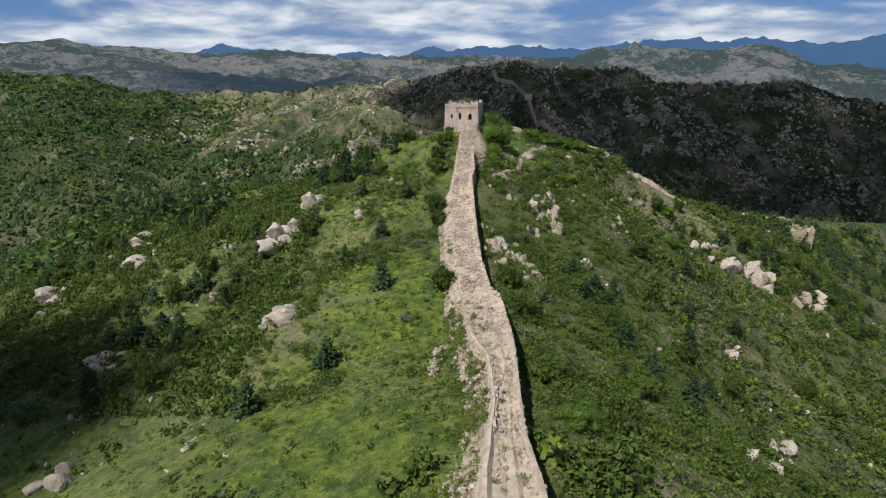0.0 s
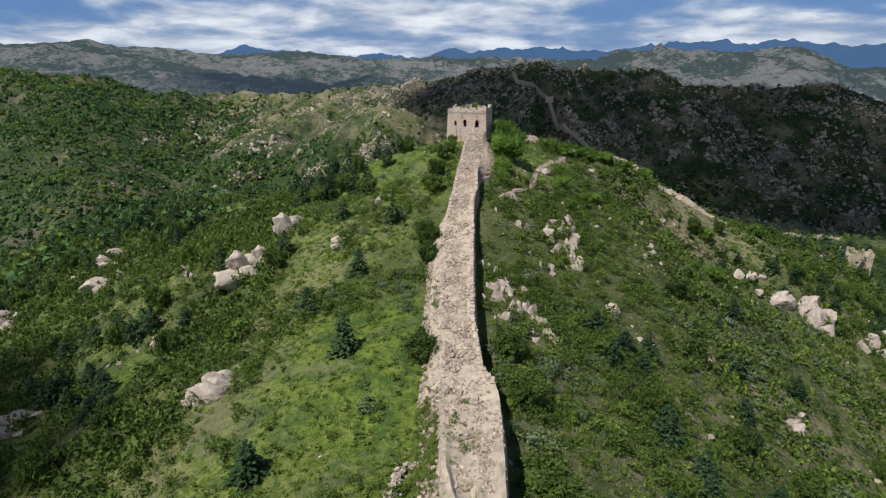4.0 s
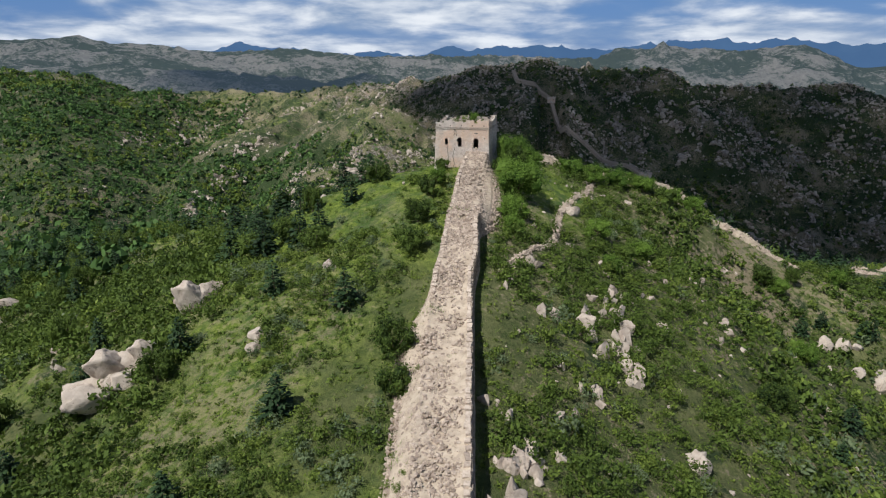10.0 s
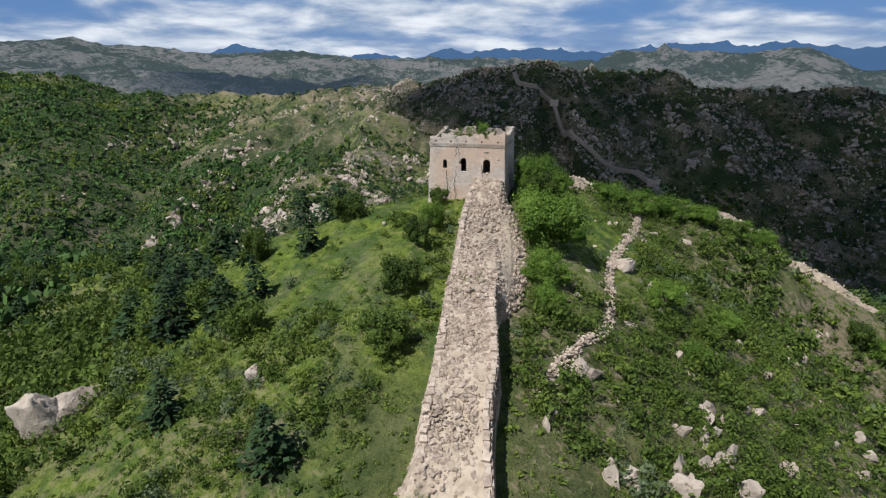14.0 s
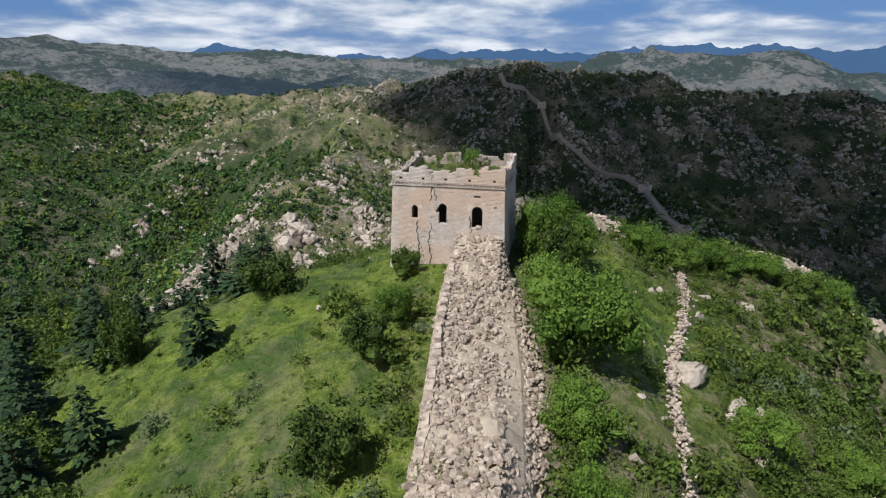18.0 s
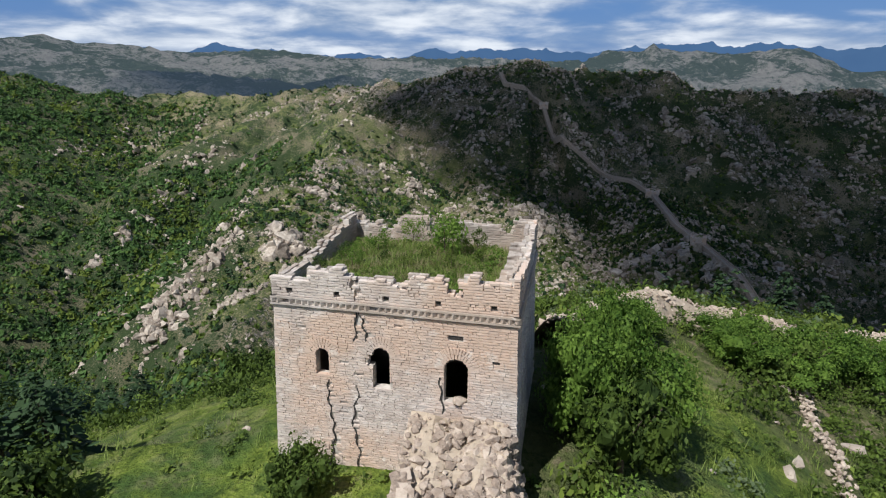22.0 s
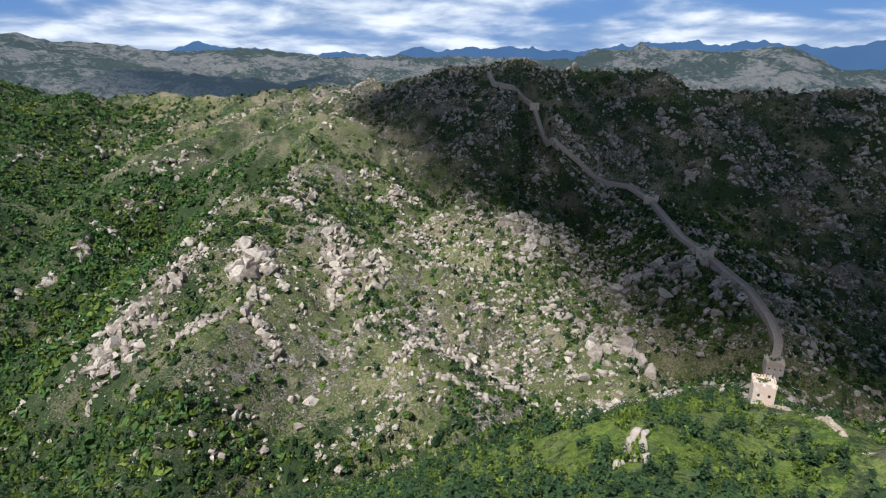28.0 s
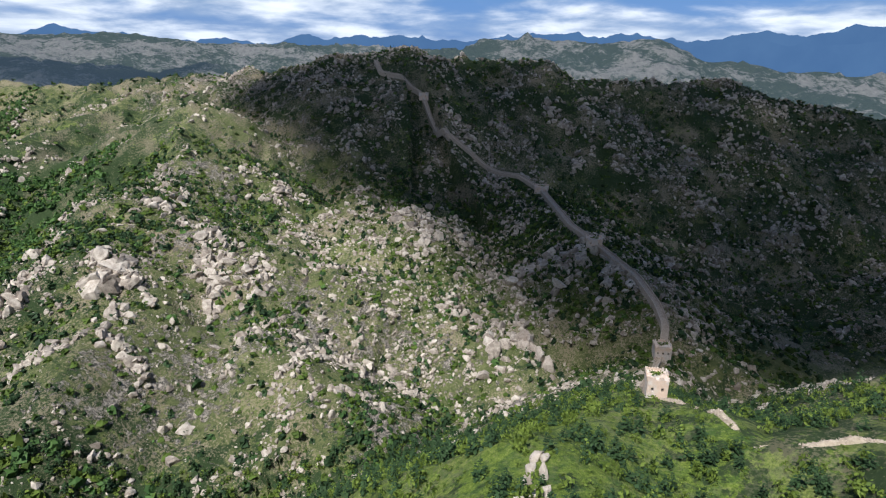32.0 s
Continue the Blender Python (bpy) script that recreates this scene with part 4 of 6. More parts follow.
# ---- far walls and towers ----
def far_wall(name, points, width, tall, label, first=0.0, mat=None):
    """A wall that follows the ground along a line, with a paved top and two parapets."""
    pts = np.array([p[:2] for p in points], float)
    run = np.concatenate([[0], np.cumsum(np.linalg.norm(np.diff(pts, axis=0), axis=1))])
    s = np.arange(0, run[-1], 2.0)
    x, y = np.interp(s, run, pts[:, 0]), np.interp(s, run, pts[:, 1])
    for _ in range(3):
        x[1:-1], y[1:-1] = (x[:-2] + 2 * x[1:-1] + x[2:]) / 4, (y[:-2] + 2 * y[1:-1] + y[2:]) / 4
    tx, ty = np.gradient(x), np.gradient(y)
    n = np.hypot(tx, ty)
    nx, ny = -ty / n, tx / n
    z = ground_height(x, y)[0]
    z = np.convolve(np.pad(z, 3, "edge"), np.ones(7) / 7, "valid")
    wall = tagged(empty(name, x[0], y[0], z[0]), label, "wall")
    h = width / 2
    sections = {"wall_body": ((-h - 0.4, -4), (-h, tall), (h, tall), (h + 0.4, -4)),
                "parapet": ((-h, tall - 0.3), (-h, tall + 1.1), (-h + 0.5, tall + 1.1), (-h + 0.5, tall - 0.3)),
                "parapet_inner": ((h - 0.5, tall - 0.3), (h - 0.5, tall + 0.6), (h, tall + 0.6), (h, tall - 0.3))}
    for key, section in sections.items():
        v = np.stack([np.stack([x + nx * u, y + ny * u, z + w + (0.25 * fbm(s, s * 0 + u, 5, 2, 80) if w > 0 else 0)], -1) for u, w in section], 1)
        rows, c = v.shape[:2]
        i = np.arange((rows - 1) * (c - 1))
        a = i // (c - 1) * c + i % (c - 1)
        part(key.split("_inner")[0], mesh_from(key, v.reshape(-1, 3) - (x[0], y[0], z[0]), np.stack([a, a + 1, a + c + 1, a + c], -1), mat or MORTAR), wall)
    return wall


def far_tower(x, y, turn, half, deep, tall, label, openings=3, broken=0.6, mat=None):
    """A watchtower seen from afar: pierced walls, a string course and merlons."""
    base = height_at(x, y) - 1.0
    tower = tagged(empty("watchtower", x, y, base, turn), label, "tower", "watchtowers on the far ridges")
    g = rng(int(abs(x * 7 + y)))
    mat = mat or BRICK
    cuts = [half * (k - (openings - 1) / 2) * 1.9 / max(openings, 1) for k in range(openings)]
    low, high, w = tall * 0.52, tall * 0.68, 0.42
    edges = sorted([-half, half] + [c - w for c in cuts] + [c + w for c in cuts])
    for name, sy in (("front_wall", -deep), ("back_wall", deep)):
        rows = [(0, sy * 0.93, low / 2 - 0.5, half, 0.45, low / 2 + 0.5, 0), (0, sy * 0.93, (high + tall) / 2, half, 0.45, (tall - high) / 2, 0)]
        rows += [((a + b) / 2, sy * 0.93, (low + high) / 2, (b - a) / 2, 0.45, (high - low) / 2, 0) for a, b in list(zip(edges, edges[1:]))[::2]]
        part(name, mesh_from(name, *boxes(rows), mat), tower)
    for sx in (-1, 1):
        part("side_wall", mesh_from("side_wall", *boxes([(sx * (half - 0.4), 0, tall / 2 - 0.5, 0.4, deep * 0.95, tall / 2 + 0.5, 0)]), mat), tower)
    part("string_course", mesh_from("string_course", *boxes([(0, 0, tall, half + 0.18, deep + 0.18, 0.14, 0)]), mat), tower)
    rows = []
    for u in np.arange(-half + 0.4, half, 0.95):
        for sy in (-deep, deep):
            if g.rand() > broken * 0.5:
                rows.append((u, sy, tall + 0.5 + g.uniform(-0.15, 0.5) * broken, 0.36, 0.22, 0.6, 0))
    for u in np.arange(-deep + 0.4, deep, 0.95):
        for sx in (-half, half):
            if g.rand() > broken * 0.5:
                rows.append((sx, u, tall + 0.5, 0.22, 0.36, 0.6, 0))
    merlon = mesh_from("merlon", *boxes([(0, 0, 0, 0.36, 0.22, 0.6, 0)]), mat)
    for q in rows:
        ob = part("merlon", merlon, tower)
        ob.matrix_basis = pose(q[0], q[1], q[2], 0, 0, 90 if q[3] < q[4] else 0)
    v, f = leaf_cloud(int(abs(x)), 120, 0.16, 7)
    part("roof_scrub", mesh_from("roof_scrub", v * (half * 0.8, deep * 0.8, 1.3) + (0, 0, tall), f, LEAF_MID), tower, "scrub growing on the roof", "stuff")
    return tower


far_wall("mountain_wall", CLIMB[:-1], 4.2, 2.8, "long stone wall climbing the shaded mountain ridge", mat=RUBBLE)
far_wall("spur_wall", SPUR_WALL[5:], 3.0, 1.6, "low ruined wall along the green spur")
far_tower(121, 202, -22, 3.6, 3.6, 9.4, "pale brick watchtower on the green spur", 2)
far_tower(186, 299, -20, 4.4, 4.4, 8.0, "shaded brick watchtower where the wall begins to climb", 3)
far_tower(140, 53, -24, 4.6, 3.6, 6.4, "ruined watchtower on the grassy saddle", 1, 0.8, MORTAR)
far_tower(183, 389, -20, 5.2, 4.6, 6.0, "squat platform tower on the climbing wall", 2, 0.3)
far_tower(196, 531, -30, 5.6, 5.0, 6.5, "squat platform tower at the wall's bend", 2, 0.3)
far_tower(108, 668, -10, 5.0, 4.4, 6.0, "squat tower high on the climbing wall", 2, 0.3)


# ---- rocks ----
BOULDERS = {"slab": [mesh_from("boulder", *rock_shape(100 + k, 4, 0.9, 18), SLAB, True) for k in range(6)],
            "crag": [mesh_from("crag", *rock_shape(110 + k, 3, 1.0, 26), CRAG) for k in range(6)]}


def rocks_at(kind, x, y, count, size, spread, seed):
    """A cluster of boulders lying down the slope, or of upright jagged crags."""
    g = rng(seed)
    for k in range(int(count * 1.5)):
        px, py = x + g.normal() * spread, y + g.normal() * spread * 0.8
        s = size * (1.25 if k < 2 else g.uniform(0.3, 0.95))
        if kind == "slab":
            ob = tagged(new("boulder", BOULDERS[kind][g.randint(6)]), "smooth pale granite slab resting on the grassy slope" if s > 1.2 else "small rounded granite boulder in the scrub", "boulder", "granite boulders on the near slopes")
            s *= 1.25
            shape = (s * 1.5, s * 0.95, s * 0.92)
            turn = Matrix.Rotation(g.normal() * 0.35 + 0.7, 4, "Z") @ Matrix.Rotation(g.normal() * 0.2 + (0.25 if x < 0 else -0.25), 4, "Y")
        else:
            ob = tagged(new("crag", BOULDERS[kind][g.randint(6)]), "jagged pinkish granite crag among green shrubs", "rock", "granite crags on the near slopes")
            shape = (s * 0.55, s * 0.95, s * 1.25)
            turn = Matrix.Rotation(g.uniform(0, 6.3), 4, "Z") @ Matrix.Rotation(g.normal() * 0.25, 4, "X")
        ob.matrix_basis = Matrix.Translation((px, py, height_at(px, py) + s * (0.2 if kind == "slab" else 0.1))) @ turn @ Matrix.Diagonal((*shape, 1))


def build_boulders():
    spots = [("crag", -17.6, -33.4, 2, 1.1, 0.5), ("slab", -39.5, -30.3, 3, 2.3, 1.6), ("slab", -43.0, -41.5, 5, 2.6, 1.5), ("slab", -45.5, -45.5, 5, 2.3, 1.6), ("slab", -33.0, -84, 9, 1.45, 1.5), ("slab", -34.5, -87, 6, 1.5, 1.2),
             ("slab", -24, -44, 3, 0.8, 1.0), ("slab", -94, -7, 6, 2.0, 3.5), ("slab", -130, -9, 8, 2.6, 5), ("slab", -73, -73, 6, 1.6, 3), ("slab", -108, 13, 5, 1.8, 5), ("crag", -60, -60, 4, 1.2, 4), ("crag", -64, -30, 3, 1.2, 3),
             ("slab", 20, -8.3, 3, 1.1, 1.0), ("slab", 23, -10, 2, 1.0, 0.8), ("crag", 6.3, -38, 2, 0.7, 0.5), ("slab", 10.5, -32, 2, 0.7, 0.6), ("crag", 20.5, -33, 5, 1.0, 1.2), ("crag", 11.5, -41, 4, 1.0, 1.0), ("crag", 17.2, -39, 6, 1.5, 1.1), ("crag", 19.5, -42.5, 6, 1.5, 1.1), ("crag", 21.2, -46, 5, 1.5, 1.1),
             ("crag", 20.4, -35, 6, 1.3, 1.0), ("crag", 21.6, -38.5, 6, 1.4, 1.0), ("crag", 20, -41, 5, 1.3, 1.0), ("crag", 21.6, -43.5, 5, 1.3, 1.0), ("crag", 22.6, -30, 4, 1.1, 1.0), ("crag", 4.9, -66.5, 6, 1.2, 0.7), ("crag", 4.6, -59, 5, 1.0, 0.7), ("crag", 10.3, -70.5, 5, 1.2, 0.9),
             ("crag", 5.0, -71, 5, 1.3, 0.7), ("crag", 6.2, -67, 5, 1.4, 0.8), ("crag", 8.2, -63.5, 5, 1.2, 0.9), ("crag", 5.6, -76, 4, 1.2, 0.8), ("crag", 10.5, -72, 5, 1.2, 1.4), ("crag", 12, -78, 4, 1.2, 1.2), ("slab", 26, -54, 2, 1.2, 1.2), ("crag", 42, -24, 3, 0.9, 2.0), ("slab", 84, -4, 3, 2.4, 2.0),
             ("slab", 94, -3, 4, 2.8, 2.5), ("crag", 95, -8, 4, 2.8, 2.0), ("crag", 106, -10, 4, 2.8, 2.5), ("crag", 116, -3, 3, 3.2, 1.5), ("slab", 79, 5, 3, 1.4, 2.0), ("crag", 42, -5, 3, 0.9, 1.5), ("crag", 33, -14, 3, 0.8, 1.5), ("crag", 45, 126, 3, 2.2, 1.5), ("crag", 120, 323, 5, 6.5, 3.5), ("crag", 116, 331, 4, 6.0, 3.0), ("slab", 44, 120, 4, 1.2, 2.0), ("slab", 49, 132, 3, 1.4, 2.0),
             ("slab", 78, 112, 7, 0.9, 3.5), ("slab", 60, -60, 3, 1.3, 4), ("slab", 48, -95, 3, 1.2, 3), ("slab", 36, -110, 3, 1.2, 2), ("slab", -55, -110, 3, 1.2, 4), ("crag", 30, -30, 4, 0.9, 2.5), ("crag", 14, -52, 4, 1.0, 1.6), ("crag", 25, -8, 3, 0.9, 1.6), ("crag", 57, 8, 3, 0.9, 3)]
    for k, (kind, x, y, count, size, spread) in enumerate(spots):
        rocks_at(kind, x, y, count, size, spread, 200 + k)


def low_wall(name, label, line, seed, high=0.7):
    """A dry-stone wall of piled rubble along a line."""
    g = rng(seed)
    pts = np.array(line, float)
    run = np.concatenate([[0], np.cumsum(np.linalg.norm(np.diff(pts, axis=0), axis=1))])
    wall = tagged(empty(name, *line[0], height_at(*line[0])), label, "wall")
    s = g.uniform(0, run[-1], int(run[-1] * 32))
    x, y = np.interp(s, run, pts[:, 0]) + g.normal(size=len(s)) * 0.28, np.interp(s, run, pts[:, 1]) + g.normal(size=len(s)) * 0.28
    z = ground_height(x, y)[0] + g.uniform(-0.1, high, len(s))
    shapes = [rock_shape(seed + k, 1, 0.9, 5) for k in range(6)]
    rows = [(g.randint(6), seat(spin(g, g.uniform(0.09, 0.25), 0.4, 0.7), *p)) for p in zip(x, y, z)]
    v, f = many(shapes, rows)
    part("stone_pile", mesh_from("stone_pile", v - np.array(wall.location), f, RUBBLE), wall, "loosely piled grey stones", "stuff")


def mound(name, label, line, seed, wide, tall, left=0.75):
    """A crumbled wall, now a long heap of earth and stones."""
    pts = np.array(line, float)
    run = np.concatenate([[0], np.cumsum(np.linalg.norm(np.diff(pts, axis=0), axis=1))])
    s, u = np.arange(0, run[-1], 0.5), np.linspace(-1, 1, 13)
    x, y = np.interp(s, run, pts[:, 0]), np.interp(s, run, pts[:, 1])
    tx, ty = np.gradient(x), np.gradient(y)
    n = np.hypot(tx, ty)
    gx, gy = x[:, None] - (ty / n)[:, None] * u * wide, y[:, None] + (tx / n)[:, None] * u * wide
    rise = tall * np.clip(left + (0.6 + 1.6 * (0.75 - left)) * fbm(s, s * 0, 11, 3, seed), -0.2, 1.2)[:, None] * (1 - np.abs(u) ** 2.2)[None]
    z = ground_height(gx, gy)[0] - 0.25 + rise + 0.45 * fbm(gx, gy, 2.4, 4, seed + 1) * (1 - u ** 4)[None]
    heap = tagged(empty(name, gx[0, 0], gy[0, 0], z[0, 0]), label, "wall")
    home = np.array(heap.location)
    i = np.arange((len(s) - 1) * 12)
    a = i // 12 * 13 + i % 12
    part("earth_core", mesh_from("earth_core", np.stack([gx, gy, z], -1).reshape(-1, 3) - home, np.stack([a, a + 1, a + 14, a + 13], -1), MORTAR), heap)
    g = rng(seed)
    shapes = [rock_shape(seed + k, 1, 0.9, 7) for k in range(4)]
    rows = []
    for _ in range(int(run[-1] * 22)):
        p, q = g.randint(len(s)), g.randint(1, 12)
        rows.append((g.randint(4), seat(spin(g, 0.10 + 0.34 * g.rand() ** 3, 0.4, 0.7), gx[p, q] + g.normal() * 0.2, gy[p, q] + g.normal() * 0.2, z[p, q])))
    v, f = many(shapes, rows)
    part("stone_pile", mesh_from("stone_pile", v - home, f, RUBBLE), heap, "pale stones fallen from the wall", "stuff")


def scatter_rocks():
    g = rng(300)
    shapes = [(v * (1.45, 0.85, 0.95), f) for v, f in [rock_shape(310 + k, 1, 1.0, 7) for k in range(5)] + [rock_shape(320 + k, 2, 1.0, 16) for k in range(6)]]
    found = []

    def streak(cx, cy, count, size, along, across):
        """Blocks weathering out of the slope, strung along its fall."""
        h = ground_height(np.array([cx + 4, cx - 4, cx, cx]), np.array([cy, cy, cy + 4, cy - 4]))[0]
        dx, dy = h[0] - h[1], h[2] - h[3]
        n = max(math.hypot(dx, dy), 1e-3)
        a, b = g.normal(size=count) * along, g.normal(size=count) * across
        found.append(np.stack([cx + dx / n * a - dy / n * b, cy + dy / n * a + dx / n * b, size * (0.16 + 0.84 * g.rand(count) ** 2.0)], -1))

    # outcrops that stand out
    for cx, cy, size, count in ((-290, 476, 5, 22), (-288, 515, 5, 22), (-288, 545, 4, 16), (-288, 620, 4, 16), (-273, 630, 4, 14), (-219, 606, 5, 14), (-294, 563, 4, 18), (-278, 576, 4, 18), (-119, 495, 4, 20), (-110, 478, 4.5, 24),
                                 (-106, 440, 4, 24), (-100, 488, 3, 16), (-84, 430, 4, 30), (-72, 400, 5, 40), (-61, 405, 4, 26), (-62, 380, 5, 34), (-43, 378, 4, 26), (-52, 540, 4, 18), (-57, 514, 4, 20), (-29, 518, 3.5, 18), (-33, 500, 4, 22),
                                 (-116, 363, 9, 14), (-108, 362, 7, 10), (-100, 364, 5, 12), (-169, 420, 4, 24), (-156, 368, 4.5, 30), (-159, 350, 4.5, 26), (-125, 421, 4.5, 6), (-8, 461, 3, 20), (5, 406, 4, 24), (-37, 393, 4, 22), (70, 465, 5, 22),
                                 (72, 446, 5.5, 26), (72, 428, 5, 26), (106, 447, 4, 18), (116, 411, 4, 22), (163, 376, 7, 26), (147, 395, 6, 22), (158, 471, 4, 24), (253, 668, 5, 24), (266, 649, 5, 24), (300, 672, 5, 24), (186, 630, 4.5, 20), (135, 639, 5, 18),
                                 (139, 612, 4, 18), (257, 601, 5, 20), (308, 609, 5, 20), (366, 652, 5, 22), (407, 629, 5, 22), (392, 576, 5, 22), (-440, 785, 5, 20), (-417, 798, 4, 16), (-264, 827, 5, 20), (-364, 832, 5, 16), (275, 426, 4.5, 26), (448, 635, 5, 22),
                                 (-180, 335, 5, 26), (-182, 308, 5, 26), (-170, 320, 4, 20), (-65, 281, 5.5, 2), (95, 365, 5, 26), (104, 335, 6, 16), (101, 345, 5, 14), (190, 360, 5, 22), (175, 350, 5, 24), (210, 330, 4, 24), (225, 310, 4, 20), (-40, 345, 3.5, 30), (19, 300, 4, 22),
                                 (-130, 310, 3.5, 40), (-100, 320, 4, 34), (0, 330, 3.5, 34), (-20, 310, 3, 28), (40, 330, 3.5, 26), (-300, 430, 4.5, 24), (-250, 430, 4, 24), (-225, 380, 4, 24)):
        streak(cx, cy, count * 2, size, 7.0 + size * 0.7, 1.8 + size * 0.42)
    # lesser ones all over the hills, along its fall as well
    n = 7000
    x, y = np.concatenate([g.uniform(-260, 280, n), g.uniform(-480, 680, n), g.uniform(-40, 560, n)]), np.concatenate([g.uniform(230, 480, n), g.uniform(420, 860, n), g.uniform(330, 780, n)])
    clump = 0.75 * fbm(x, y, 55, 4, 23) + 0.45 * fbm(x, y, 18, 2, 24) + 0.55 * fbm(x, y, 70, 3, 3, True)
    wooded = np.clip((-200 - x) / 90, 0, 1) * np.clip((760 - y) / 150, 0, 1)
    keep = g.rand(3 * n) < np.clip(0.14 + 0.10 * (y < 480) + 1.1 * clump, 0.015, 0.95) * (1 - 0.8 * wooded) * np.where(x > 120, 1.5, 1.0)
    x, y = x[keep], y[keep]
    h = [ground_height(x + a, y + b)[0] for a, b in ((4, 0), (-4, 0), (0, 4), (0, -4))]
    dx, dy = h[0] - h[1], h[2] - h[3]
    steep = np.maximum(np.hypot(dx, dy), 1e-3)
    dx, dy, top = dx / steep, dy / steep, 0.8 + 2.5 * g.rand(len(x)) ** 2 + (y > 480) * 0.8
    for _ in range(5):
        a, b = g.normal(size=len(x)) * 5.0, g.normal(size=len(x)) * 1.7
        found.append(np.stack([x + dx * a - dy * b, y + dy * a + dx * b, top * (0.16 + 0.84 * g.rand(len(x)) ** 2.0)], -1))
    x, y, size = np.concatenate(found).T
    kinds = np.where(size > 3.4, 5 + g.randint(6, size=len(x)), g.randint(5, size=len(x)))
    z = ground_height(x, y)[0] - size * 0.10
    tagged(new("hill_rocks", mesh_from("hill_rocks", *scatter(shapes, g, x, y, z, size * 1.12, 0.5, g.uniform(0.7, 1.4, len(x)), kinds), GRANITE)), "countless weathered granite blocks over the hillsides", "rocks", kind="stuff")
    # stones on the near slopes
    n = 5000
    x, y = g.uniform(-150, 150, n), g.uniform(-200, 60, n)
    keep = (g.rand(n) < np.clip(0.8 * fbm(x, y, 26, 3, 25) + 0.3 * (x > 4), 0, 1)) & (np.abs(x) > 5)
    x, y = x[keep], y[keep]
    z = ground_height(x, y)[0]
    size = 0.22 + 0.75 * g.rand(len(x)) ** 3
    tagged(new("slope_stones", mesh_from("slope_stones", *scatter(shapes[:5], g, x, y, z + size * 0.1, size, 0.4, 0.75), CRAG)), "small granite stones scattered over the slopes", "rocks", kind="stuff")


# ---- plants ----
def tree_thing(kind, label, seed):
    """One tree with a trunk, limbs and a crown, about 1 high, standing at the origin."""
    g = rng(seed)
    tree = tagged(empty("pine_tree" if kind == "pine" else "tree", 0, 0, 0), label, "tree", "trees on the near slopes")
    if kind == "pine":
        trunk = tapered([(0, 0, -0.1), (0.01, 0, 0.3), (0, 0.01, 0.9)], [0.028, 0.02, 0.005])
        crown = joined([pine_cloud(seed, 11, 34, 0.17)])
        mat = NEEDLE
    else:
        limbs = [tapered([(0, 0, -0.1), (0.01, 0, 0.3)], [0.035, 0.026])]
        for k in range(5):
            a = k * 1.26 + g.rand()
            limbs.append(tapered([(0, 0, 0.25), (0.12 * math.cos(a), 0.12 * math.sin(a), 0.45), (0.28 * math.cos(a), 0.28 * math.sin(a), 0.72)], [0.02, 0.014, 0.005], 5))
        trunk = joined(limbs)
        v, f = leafy_crown(seed, 7000 if kind == "bright" else 3200, 0.030 if kind == "bright" else 0.044, 26)
        crown = (v * (0.56, 0.56, 0.80) + (0, 0, 0.06), f)
        mat = LEAF_BRIGHT if kind == "bright" else LEAF
    part("trunk", mesh_from("trunk", *trunk, BARK, True), tree)
    part("crown", mesh_from("crown", *crown, mat), tree)
    return tree


